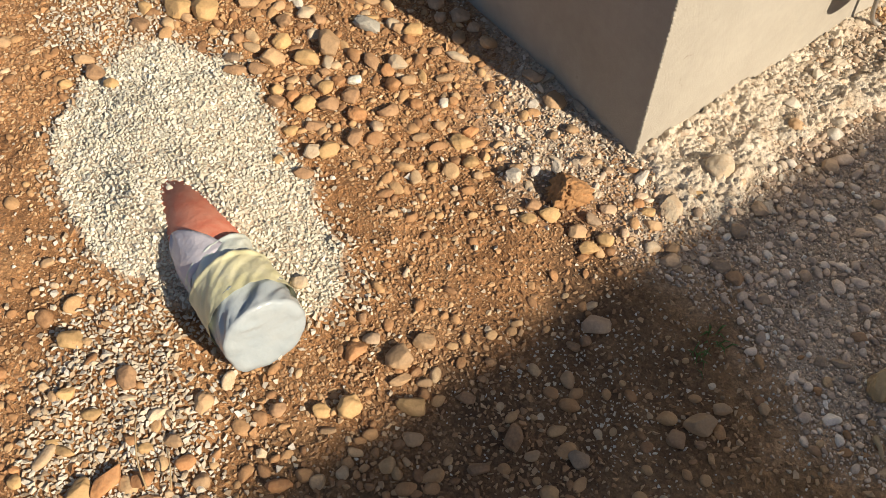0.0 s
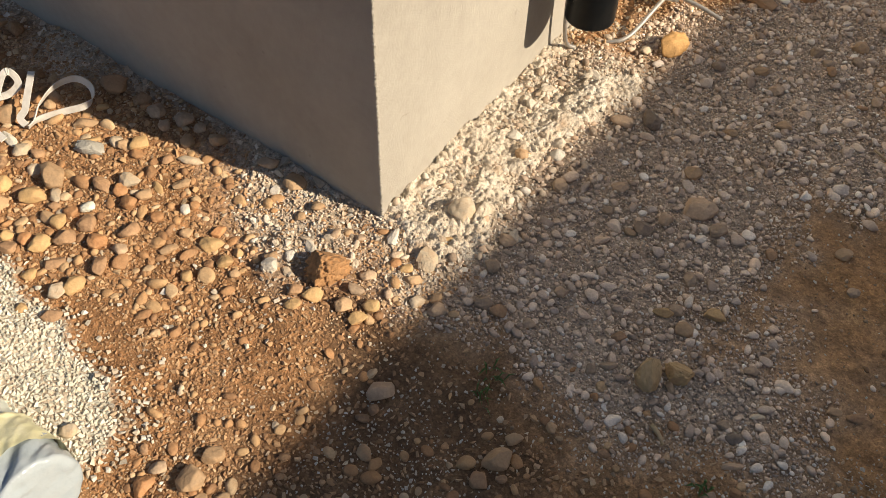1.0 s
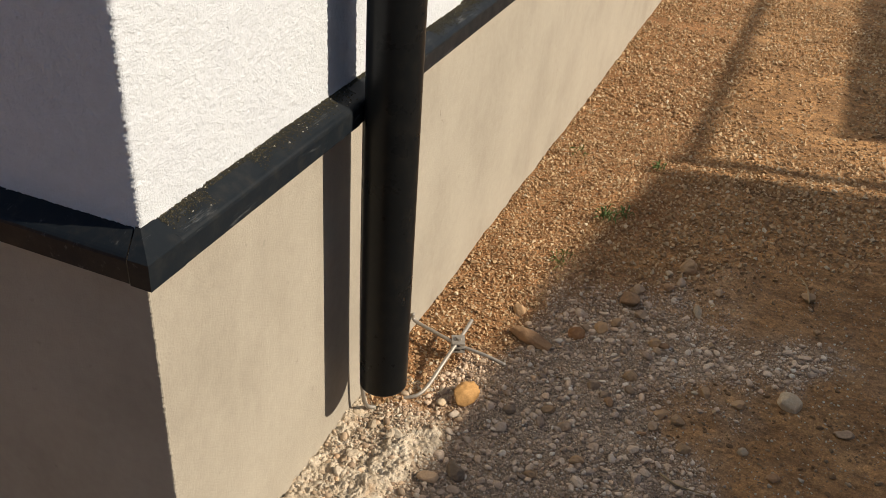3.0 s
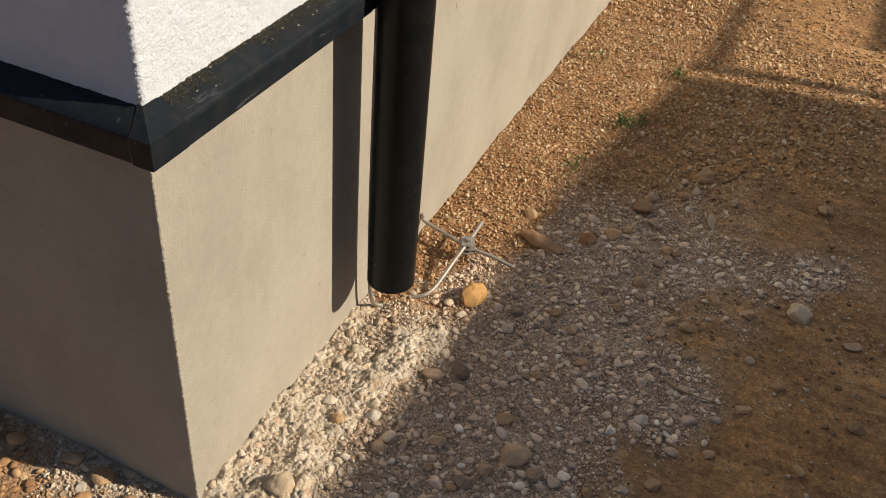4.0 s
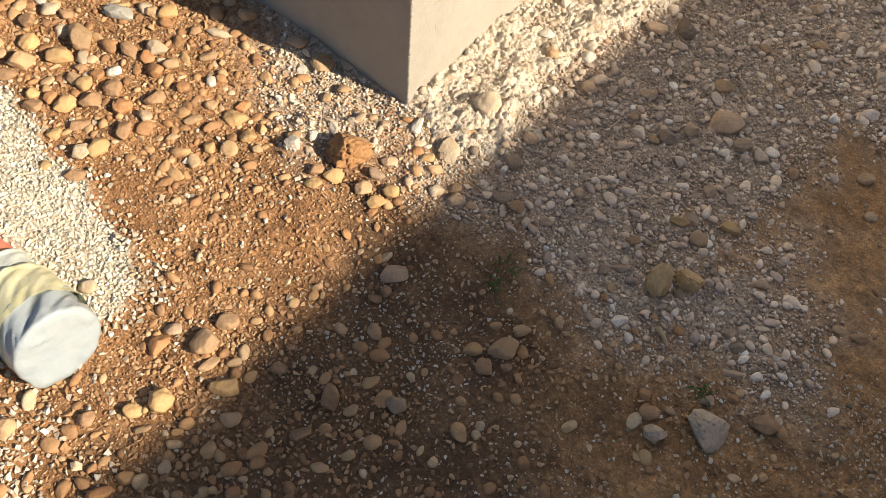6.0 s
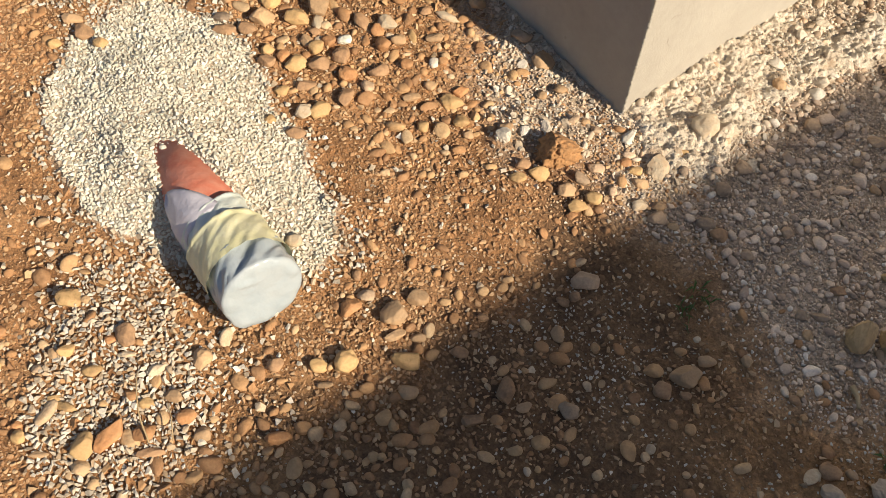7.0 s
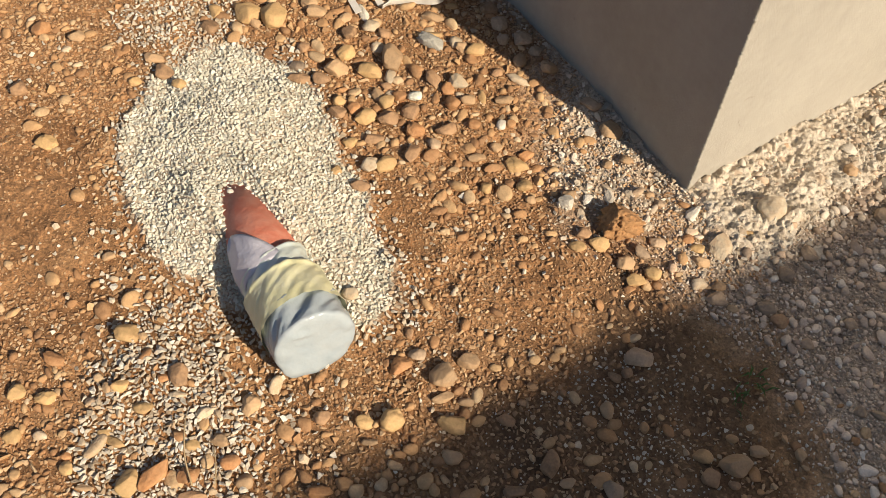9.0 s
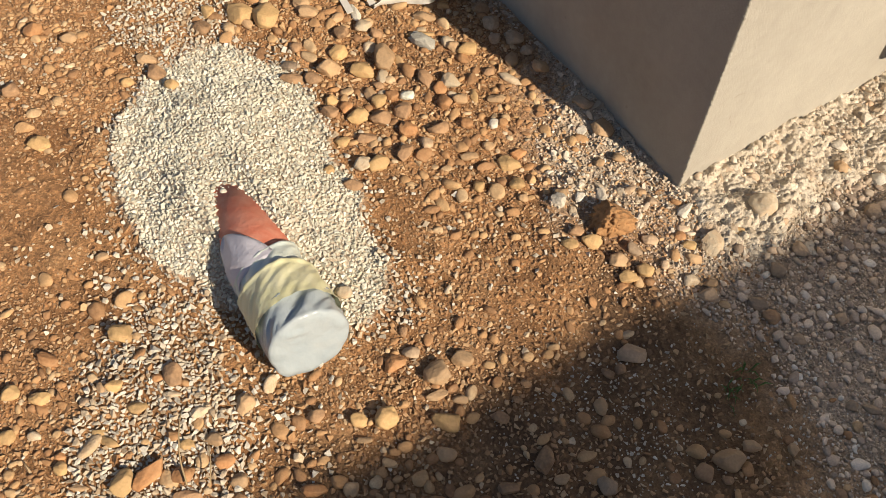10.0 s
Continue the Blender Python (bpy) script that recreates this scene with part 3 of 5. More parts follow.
stone(0.256, -0.453, 0.038, 0.025, 146, "brown")
stone(0.235, -0.341, 0.025, 0.019, 162, "tan")
stone(0.193, -0.253, 0.039, 0.030, 41, "grey")
stone(0.199, -0.301, 0.020, 0.014, 24, "brown")
stone(0.203, -0.282, 0.016, 0.016, 151, "brown")
stone(0.326, -0.400, 0.025, 0.026, 152, "grey")
stone(0.263, -0.514, 0.028, 0.016, 58, "brown")
stone(0.289, -0.448, 0.021, 0.013, 61, "tan")
stone(0.167, -0.434, 0.013, 0.010, 58, "brown")
stone(0.154, -0.410, 0.016, 0.011, 60, "brown")
stone(-0.005, -0.512, 0.018, 0.013, 157, "brown")
stone(0.176, -0.467, 0.023, 0.017, 37, "brown")
stone(0.003, -0.896, 0.049, 0.025, 106, "rust")
stone(0.025, -0.859, 0.031, 0.025, 92, "rust")
stone(-0.137, -0.888, 0.018, 0.024, 160, "ochre")
stone(-0.144, -0.905, 0.019, 0.013, 168, "tan")
stone(-0.226, -0.952, 0.034, 0.019, 38, "rust")
stone(-0.177, -0.981, 0.028, 0.019, 49, "ochre")
stone(-0.043, -0.804, 0.027, 0.015, 76, "cream")
stone(-0.094, -0.874, 0.026, 0.018, 59, "ochre")
stone(-0.089, -0.827, 0.027, 0.011, 57, "cream")
stone(-0.067, -0.924, 0.032, 0.014, 43, "ochre")
stone(-0.085, -0.930, 0.019, 0.011, 58, "ochre")
stone(-0.012, -0.838, 0.023, 0.014, 59, "ochre")
stone(-0.001, -0.806, 0.028, 0.018, 49, "tan")
stone(0.035, -0.806, 0.020, 0.026, 154, "rust")
stone(0.068, -0.801, 0.021, 0.021, 163, "tan")
stone(0.052, -0.865, 0.036, 0.013, 58, "brown")
stone(-0.066, -0.989, 0.022, 0.017, 167, "ochre")
stone(-0.148, -1.037, 0.025, 0.019, 58, "ochre")
stone(-0.137, -0.930, 0.015, 0.012, 58, "grey")
stone(-0.029, -0.978, 0.024, 0.010, 60, "tan")
stone(-0.082, -0.984, 0.014, 0.011, 60, "rust")
stone(-0.204, -1.010, 0.027, 0.024, 59, "ochre")
stone(-0.119, -0.833, 0.019, 0.013, 58, "rust")
stone(0.131, -0.726, 0.034, 0.017, 68, "rust")
stone(0.043, -0.676, 0.022, 0.019, 58, "brown")
stone(0.107, -0.639, 0.022, 0.009, 58, "tan")
stone(-0.100, -0.555, 0.025, 0.021, 58, "cream")
stone(-0.820, -0.710, 0.029, 0.022, 59, "tan")
stone(-0.609, -0.834, 0.036, 0.026, 58, "ochre")
stone(-0.351, -0.826, 0.021, 0.016, 59, "tan")
stone(0.106, 0.074, 0.042, 0.043, 32, "cream")
stone(0.117, 0.020, 0.022, 0.018, 60, "ochre")
stone(0.414, 0.322, 0.054, 0.040, 24, "grey")
stone(0.456, 0.298, 0.029, 0.025, 36, "grey")
stone(0.355, 0.232, 0.030, 0.026, 37, "dark")
stone(0.367, 0.389, 0.030, 0.027, 37, "tan")
stone(0.377, 0.268, 0.025, 0.025, 37, "grey")
stone(0.282, 0.285, 0.028, 0.022, 38, "grey")
stone(0.161, 0.282, 0.025, 0.027, 37, "white")
stone(0.292, 0.230, 0.019, 0.017, 36, "grey")
stone(0.201, 0.022, 0.024, 0.022, 131, "grey")
stone(0.228, -0.044, 0.029, 0.022, 35, "grey")
stone(0.255, -0.044, 0.026, 0.021, 48, "brown")
stone(0.193, 0.075, 0.027, 0.023, 36, "grey")
stone(0.301, -0.032, 0.021, 0.016, 37, "grey")
stone(0.311, 0.046, 0.021, 0.019, 35, "grey")
stone(0.456, 0.100, 0.030, 0.018, 37, "ochre")
stone(0.470, 0.114, 0.021, 0.020, 35, "grey")
stone(0.496, 0.091, 0.026, 0.024, 36, "tan")
stone(0.522, 0.146, 0.034, 0.020, 24, "ochre")
stone(0.435, -0.028, 0.026, 0.014, 36, "grey")
stone(0.416, -0.047, 0.016, 0.015, 35, "grey")
stone(0.386, -0.243, 0.041, 0.031, 77, "tan")
stone(0.379, -0.283, 0.025, 0.023, 129, "brown")
stone(0.404, -0.263, 0.015, 0.011, 37, "brown")
stone(0.387, -0.204, 0.024, 0.017, 36, "tan")
stone(0.419, -0.158, 0.019, 0.014, 142, "tan")
stone(0.435, -0.165, 0.011, 0.007, 34, "tan")
stone(0.496, -0.151, 0.016, 0.013, 35, "brown")
stone(0.646, -0.068, 0.031, 0.010, 36, "grey")
stone(0.631, -0.031, 0.023, 0.016, 34, "dark")
stone(0.610, -0.019, 0.018, 0.014, 34, "grey")
stone(0.643, 0.018, 0.021, 0.009, 37, "cream")
stone(0.606, 0.084, 0.022, 0.018, 36, "grey")
stone(0.638, -0.126, 0.020, 0.014, 25, "grey")
stone(0.715, -0.106, 0.037, 0.028, 34, "brown")
stone(0.727, -0.088, 0.015, 0.012, 32, "cream")
stone(0.589, -0.191, 0.022, 0.027, 119, "brown")
stone(0.608, -0.171, 0.017, 0.011, 177, "tan")
stone(0.921, 0.085, 0.035, 0.027, 35, "brown")
stone(0.640, 0.375, 0.029, 0.021, 36, "tan")
stone(-0.575, -0.050, 0.046, 0.040, 24, "brown")
stone(-0.506, -0.043, 0.032, 0.027, 39, "brown")
stone(-0.460, -0.053, 0.031, 0.028, 38, "grey")
stone(-0.425, -0.069, 0.022, 0.022, 36, "grey")
stone(-0.408, -0.037, 0.033, 0.028, 39, "grey")
stone(-0.368, -0.071, 0.025, 0.029, 37, "tan")
stone(-0.322, -0.042, 0.031, 0.026, 37, "tan")
stone(-0.375, -0.033, 0.022, 0.021, 36, "grey")
stone(-0.158, -0.031, 0.034, 0.033, 76, "tan")
stone(-0.217, -0.030, 0.036, 0.024, 37, "grey")
stone(-0.332, -0.099, 0.045, 0.016, 24, "cream")
stone(0.114, 0.246, 0.028, 0.025, 178, "tan")
stone(0.678, 0.315, 0.022, 0.016, 36, "grey")
stone(0.713, 0.485, 0.021, 0.017, 37, "tan")
stone(0.728, 0.093, 0.021, 0.013, 35, "tan")
stone(0.756, 0.099, 0.026, 0.016, 36, "brown")
stone(0.462, 0.184, 0.029, 0.020, 125, "grey")
stone(0.194, 0.657, 0.074, 0.047, 84, "amber", 0.040)
stone(0.252, 0.900, 0.100, 0.034, 168, "brown", 0.030)
stone(0.157, 0.616, 0.022, 0.021, 27, "cream")
stone(0.339, 0.977, 0.039, 0.037, 27, "rust")
stone(0.420, 1.163, 0.044, 0.053, 27, "brown")
stone(0.484, 0.885, 0.031, 0.030, 27, "tan")
stone(0.386, 1.027, 0.029, 0.035, 27, "tan")
stone(0.579, 1.201, 0.047, 0.020, 105, "cream")
stone(0.526, 1.368, 0.043, 0.043, 9, "tan")
stone(0.812, 0.943, 0.048, 0.047, 2, "cream")
stone(0.738, 0.749, 0.020, 0.020, 27, "cream")
stone(0.358, 0.697, 0.030, 0.021, 27, "tan")
stone(0.604, 0.791, 0.030, 0.025, 26, "tan")
stone(0.571, 0.793, 0.030, 0.022, 27, "tan")
stone(0.286, 0.661, 0.026, 0.024, 28, "dark")
stone(0.642, 0.907, 0.034, 0.018, 106, "tan")
stone(0.925, 0.903, 0.047, 0.022, 27, "grey")
stone(0.949, 0.676, 0.037, 0.024, 12, "brown")
stone(0.428, 1.221, 0.034, 0.035, 28, "grey")
stone(0.458, 1.118, 0.027, 0.029, 27, "grey")
stone(0.253, 0.454, 0.044, 0.031, 119, "dark")
stone(0.211, 0.418, 0.038, 0.027, 25, "grey")
stone(0.198, 0.997, 0.031, 0.031, 27, "tan")
stone(0.820, 1.383, 0.034, 0.033, 26, "tan")
stone(0.714, 0.893, 0.031, 0.023, 27, "tan")
stone(0.801, 0.705, 0.025, 0.021, 27, "brown")
stone(0.447, 0.590, 0.028, 0.020, 26, "tan")
stone(0.750, 0.618, 0.028, 0.018, 26, "tan")
stone(0.452, 0.791, 0.024, 0.023, 28, "grey")
stone(0.510, 1.024, 0.029, 0.027, 27, "tan")
stone(-0.782, -0.284, 0.058, 0.042, 29, "rust")
stone(-0.843, -0.264, 0.040, 0.044, 42, "brown")
stone(-0.666, -0.210, 0.049, 0.036, 151, "tan")
stone(-0.778, -0.241, 0.040, 0.034, 43, "ochre")
stone(-0.701, -0.269, 0.040, 0.024, 28, "brown")
stone(-0.682, -0.320, 0.031, 0.029, 56, "tan")
stone(-0.724, -0.334, 0.046, 0.038, 16, "brown")


M_CLOD = pebble_material("earth_clod", [(0.0, (0.42, 0.22, 0.09)), (1.0, (0.50, 0.29, 0.13))], 0.97, False, 150, 0.3)
M_MORTAR = pebble_material("mortar_crumb", [(0.0, (0.42, 0.40, 0.34)), (1.0, (0.5, 0.48, 0.42))], 0.95, False, 200)
M_SLATE = pebble_material("mauve_rock", [(0.0, (0.48, 0.37, 0.26)), (1.0, (0.60, 0.475, 0.35))], 0.85, False, 90)
M_HONEY = pebble_material("honey_rock", [(0.0, (0.56, 0.38, 0.185)), (1.0, (0.64, 0.46, 0.25))], 0.85, False, 70)
stone(0.004, -0.140, 0.072, 0.062, 40, "rust", 0.050, 0.55, "earth_clod", "crumbly rust-orange clod of hardened earth", M_CLOD)
stone(0.490, -0.016, 0.054, 0.036, 118, "ochre", 0.050, 0.26, "rock", "pitted honey-brown rock half sunk in the drive", M_HONEY)
stone(0.524, 0.018, 0.044, 0.034, 20, "ochre", 0.030, 0.28, "earth_clod", "brown crumbly clod beside the honey rock", M_HONEY)
stone(0.659, -0.163, 0.054, 0.052, 10, "dark", 0.034, 0.26, "rock", "broken tan-grey rock with cream veins", M_SLATE)
stone(0.610, -0.212, 0.030, 0.022, 20, "grey", 0.02, 0.05, "rock", "angular blue-grey stone chip", M_SLATE)
stone(-0.487, -0.180, 0.050, 0.026, 30, "grey", 0.020, 0.22, "mortar_crumb", "grey-green crumb of old mortar", M_MORTAR)
stone(-0.073, -0.185, 0.026, 0.022, 70, "white", 0.022, 0.10, "plaster_crumb", "white plaster crumb stuck to a pebble", M_STONE["white"])
stone(0.040, -0.024, 0.036, 0.018, 110, "white", 0.014, 0.16, "plaster_crumb", "spilled white plaster splash at the wall corner", M_STONE["white"])
stone(0.112, -0.030, 0.050, 0.034, 130, "cream", 0.014, 0.2, "plaster_crumb", "spilled pale plaster crumbs on pebbles", M_STONE["cream"])


# ---- loose cover ----
def template(detail, seed, dents):
    rng = np.random.RandomState(seed)
    bm = bmesh.new()
    bmesh.ops.create_icosphere(bm, subdivisions=detail, radius=1)
    co = np.array([v.co[:] for v in bm.verts])
    tri = np.array([[v.index for v in f.verts] for f in bm.faces])
    bm.free()
    k = np.ones(len(co))
    for _ in range(4):
        n = rng.normal(size=3)
        k += dents * 0.35 * np.sin(co @ (n * 1.3) + rng.uniform(0, 6))
    for _ in range(5):
        n = rng.normal(size=3)
        n /= np.linalg.norm(n)
        d = rng.uniform(0.6, 0.9)
        over = np.clip((co * k[:, None]) @ n - d, 0, None)
        co = co - n * (over * 0.7 / np.maximum(k, 0.5))[:, None]
    return co * k[:, None], tri


def chip_template(seed):
    """A broken chip: the hull of a few points."""
    rng = np.random.RandomState(seed)
    bm = bmesh.new()
    for _ in range(9):
        v = rng.normal(size=3)
        v = v / np.linalg.norm(v) * rng.uniform(0.75, 1.15)
        bm.verts.new(v * np.array([1.0, 0.95, 0.9]))
    bmesh.ops.convex_hull(bm, input=bm.verts[:])
    loose = [v for v in bm.verts if not v.link_faces]
    bmesh.ops.delete(bm, geom=loose, context="VERTS")
    bmesh.ops.triangulate(bm, faces=bm.faces[:])
    bm.verts.index_update()
    co = np.array([v.co[:] for v in bm.verts])
    tri = np.array([[v.index for v in f.verts] for f in bm.faces])
    bm.free()
    return co, tri


def scatter(name, label, category, tries, rect, chance, sizes, material, seed, detail=2, dents=0.35, flat=(0.45, 0.75), pack=0.85, lift=0.15, smooth_faces=True, graded=False):
    """Loose bits strewn over the ground, none through another, joined as one cover."""
    rng = np.random.RandomState(seed)
    x = rng.uniform(rect[0], rect[2], tries)
    y = rng.uniform(rect[1], rect[3], tries)
    ok = rng.uniform(0, 1, tries) < chance(x, y)
    ok &= ~((x < 0.004) & (y > -0.004))
    x, y = x[ok], y[ok]
    r = np.exp(rng.uniform(np.log(sizes[0]), np.log(sizes[1]), len(x))) / 2
    order = np.argsort(-r * rng.uniform(0.55, 1.0, len(r))) if graded else np.arange(len(r))
    keep = []
    for i in order:
        if free(x[i], y[i], r[i], pack):
            take(x[i], y[i], r[i])
            keep.append(i)
    x, y, r = x[keep], y[keep], r[keep]
    n = len(x)
    shapes = [template(detail, seed * 10 + k, dents) if detail else chip_template(seed * 10 + k) for k in range(9)]
    pick = np.sort(rng.randint(0, 9, n))
    long = rng.uniform(0.95, 1.35, n) if detail else rng.uniform(0.9, 1.15, n)
    sc = np.stack([r * long, r * rng.uniform(0.75, 1.0, n), r * rng.uniform(flat[0], flat[1], n)], 1)
    tilt = rng.normal(0, 0.35 if detail else 0.6, n)
    yaw = rng.uniform(0, 6.283, n)
    place = np.stack([x, y, ground_z(x, y) + sc[:, 2] * lift], 1)
    cos, tris, start = [], [], 0
    for k, (co, tri) in enumerate(shapes):
        m = pick == k
        if not m.any():
            continue
        p = co[None] * sc[m][:, None, :]
        c, s = np.cos(tilt[m])[:, None], np.sin(tilt[m])[:, None]
        p = np.stack([p[..., 0], p[..., 1] * c - p[..., 2] * s, p[..., 1] * s + p[..., 2] * c], -1)
        c, s = np.cos(yaw[m])[:, None], np.sin(yaw[m])[:, None]
        p = np.stack([p[..., 0] * c - p[..., 1] * s, p[..., 0] * s + p[..., 1] * c, p[..., 2]], -1) + place[m][:, None, :]
        cos.append(p.reshape(-1, 3))
        tris.append((tri[None] + (start + np.arange(len(p)) * len(co))[:, None, None]).reshape(-1, 3))
        start += len(p) * len(co)
    p, tri = np.concatenate(cos), np.concatenate(tris)
    me = bpy.data.meshes.new(name)
    me.vertices.add(len(p))
    me.vertices.foreach_set("co", p.astype(np.float32).ravel())
    me.loops.add(len(tri) * 3)
    me.loops.foreach_set("vertex_index", tri.astype(np.int32).ravel())
    me.polygons.add(len(tri))
    me.polygons.foreach_set("loop_start", np.arange(0, len(tri) * 3, 3, dtype=np.int32))
    me.polygons.foreach_set("use_smooth", np.full(len(tri), smooth_faces))
    me.update(calc_edges=True)
    me.materials.append(material)
    ob = new(name, me)
    return tagged(ob, label, category, kind="stuff")


def clump(x, y, freq, seed, lo=-0.2, hi=0.5):
    return smooth(lo, hi, lattice(x, y, freq, seed))


def cover_heap(x, y):
    return (heap_at(x, y) > 0.0) * 1.0


def cover_spill(x, y):
    near = smooth(-0.25, 0.0, heap_at(x, y)) * 0.55
    tail = 0.75 * smooth(1.2, 0.5, np.hypot((x + 0.79) / 0.16, (y + 0.53) / 0.10) + 0.3 * lattice(x, y, 12, 78))
    patch = smooth(1.25, 0.6, np.hypot((x + 0.035) / 0.13, (y + 0.865) / 0.105) + 0.25 * lattice(x, y, 14, 77))
    apron = smooth(1.3, 0.3, np.hypot((x + 0.20) / 0.30, (y + 0.75) / 0.14)) * 0.8
    stray = 0.012 * clump(x, y, 5, 79, -0.1, 0.4) * smooth(0.15, 0.0, x) * smooth(-0.05, -0.2, y)
    return np.clip(np.maximum.reduce([near * near, tail, patch, apron * (0.10 + 1.1 * clump(x, y, 10, 31, 0.0, 0.5)), stray]), 0, 1) * (heap_at(x, y) < 0.02)


def cover_brown(x, y):
    """Where the stony brown earth lies thick with cobbles."""
    bank = smooth(-0.47, -0.38, y - 0.25 * (x + 0.45)) * smooth(-0.02, -0.12, y) * smooth(-0.02, -0.22, x + 0.25 * (y + 0.3))
    low = smooth(-0.62, -0.80, y) * (0.10 + 0.5 * smooth(-0.35, -0.05, x)) + 0.12 * smooth(-0.5, -0.7, x)
    return np.maximum(bank, low) * smooth(0.02, -0.05, heap_at(x, y))


def bare(x, y):
    """Smooth earth with few stones: beside the heap, and between heap and drive."""
    a = smooth(1.25, 0.6, np.hypot((x + 0.58) / 0.24, (y + 0.88) / 0.11) + 0.3 * lattice(x, y, 9, 33))
    c = smooth(1.2, 0.5, np.hypot((x - 0.07) / 0.16, (y + 0.32) / 0.13) + 0.35 * lattice(x, y, 10, 34))
    e = smooth(1.2, 0.6, np.hypot((x + 0.05) / 0.07, (y + 0.74) / 0.04) + 0.3 * lattice(x, y, 12, 35))
    return np.clip(np.maximum.reduce([a, c, e]), 0, 1)


def left_side(x, y):
    return smooth(0.2, 0.08, x) * smooth(0.03, -0.04, heap_at(x, y))


def cover_ash(x, y):
    return smooth(0.15, 0.75, zones(x, y)[1])


def cover_wallside(x, y):
    return smooth(0.40, 0.62, y) * smooth(0.42 + 0.2 * smooth(1, 3, y), 0.2, x + 0.06 * lattice(x, y, 6, 41))


def cover_drive(x, y):
    d, a, l, o = zones(x, y)
    return d * (1 - a) * (0.25 + 0.75 * clump(x, y, 5, 43, 0.0, 0.6))


CHIP = [(0.0, (0.56, 0.52, 0.41)), (0.2, (0.72, 0.685, 0.55)), (0.6, (0.80, 0.77, 0.63)), (1.0, (0.87, 0.845, 0.73))]
BROWNS = [(0.0, (0.29, 0.155, 0.075)), (0.3, (0.45, 0.24, 0.105)), (0.55, (0.55, 0.335, 0.16)), (0.75, (0.61, 0.395, 0.195)), (0.94, (0.65, 0.48, 0.29)), (1.0, (0.74, 0.62, 0.45))]
GREYS = [(0.0, (0.31, 0.22, 0.145)), (0.3, (0.52, 0.40, 0.285)), (0.6, (0.70, 0.56, 0.41)), (0.8, (0.69, 0.48, 0.31)), (0.93, (0.82, 0.70, 0.54)), (1.0, (0.90, 0.82, 0.70))]
LIMES = [(0.0, (0.46, 0.36, 0.25)), (0.3, (0.62, 0.52, 0.39)), (0.7, (0.72, 0.63, 0.50)), (1.0, (0.80, 0.74, 0.63))]
DRIVES = [(0.0, (0.26, 0.18, 0.105)), (0.5, (0.42, 0.305, 0.19)), (0.8, (0.55, 0.43, 0.295)), (1.0, (0.78, 0.70, 0.56))]
M_CHIP = pebble_material("pale_chippings", CHIP, 0.85, True, 200)
M_SPILL = pebble_material("spilled_chippings", [(0.0, (0.50, 0.36, 0.22)), (0.25, (0.58, 0.48, 0.35)), (0.6, (0.70, 0.62, 0.49)), (1.0, (0.80, 0.76, 0.66))], 0.85, True, 200)
M_BROWN = pebble_material("brown_pebbles", BROWNS, 0.85, True, 140, 0.5)
M_TAN = pebble_material("tan_gravel", [(0.0, (0.32, 0.175, 0.085)), (0.45, (0.52, 0.31, 0.155)), (0.8, (0.63, 0.42, 0.23)), (0.96, (0.63, 0.45, 0.27)), (1.0, (0.76, 0.66, 0.50))], 0.88, True, 150, 0.35)
M_GREY = pebble_material("grey_pebbles", GREYS, 0.8, True, 140)
M_ASH = pebble_material("ash_pebbles", [(0.0, (0.45, 0.335, 0.245)), (0.3, (0.78, 0.605, 0.45)), (0.6, (0.98, 0.795, 0.61)), (0.74, (0.90, 0.66, 0.45)), (0.86, (0.62, 0.495, 0.39)), (0.95, (1.03, 0.90, 0.74)), (1.0, (1.06, 0.98, 0.86))], 0.8, True, 140)
M_FAR = pebble_material("far_gravel", [(0.0, (0.36, 0.215, 0.11)), (0.4, (0.58, 0.39, 0.21)), (0.75, (0.70, 0.50, 0.29)), (0.95, (0.78, 0.62, 0.40)), (1.0, (0.84, 0.74, 0.56))], 0.88, True, 120, 0.3)
M_LIME = pebble_material("lime_rubble", LIMES, 0.95, True, 160)
M_DRIVE = pebble_material("drive_pebbles", DRIVES, 0.85, True, 140)
M_LOAM = pebble_material("earth_crumb", [(0.0, (0.20, 0.118, 0.06)), (0.6, (0.33, 0.20, 0.10)), (1.0, (0.50, 0.34, 0.20))], 0.95, True, 180)

def crust_material():
    m, nt, b = nodes_of("mortar_crust", 0.97)
    col = ramp(nt, noise_tex(nt, 35, 7, 0.65), [(0.30, (0.46, 0.365, 0.26)), (0.46, (0.68, 0.585, 0.455)), (0.70, (0.80, 0.725, 0.60))])
    col = mix(nt, 0.6, col, ramp(nt, voronoi(nt, 260).outputs["Color"], [(0.0, grey(0.7)), (0.6, grey(1.0)), (1.0, grey(1.25))]), "MULTIPLY")
    stain = ramp(nt, noise_tex(nt, 16, 5, 0.6), [(0.56, grey(0.0)), (0.70, grey(0.75))])
    nt.links.new(mix(nt, stain, col, (0.45, 0.31, 0.19)), b.inputs["Base Color"])
    n1 = bump(nt, b, noise_tex(nt, 330, 5, 0.7), 0.9, 0.003)
    bump(nt, b, noise_tex(nt, 120, 5, 0.7), 0.9, 0.006, n1)
    return m


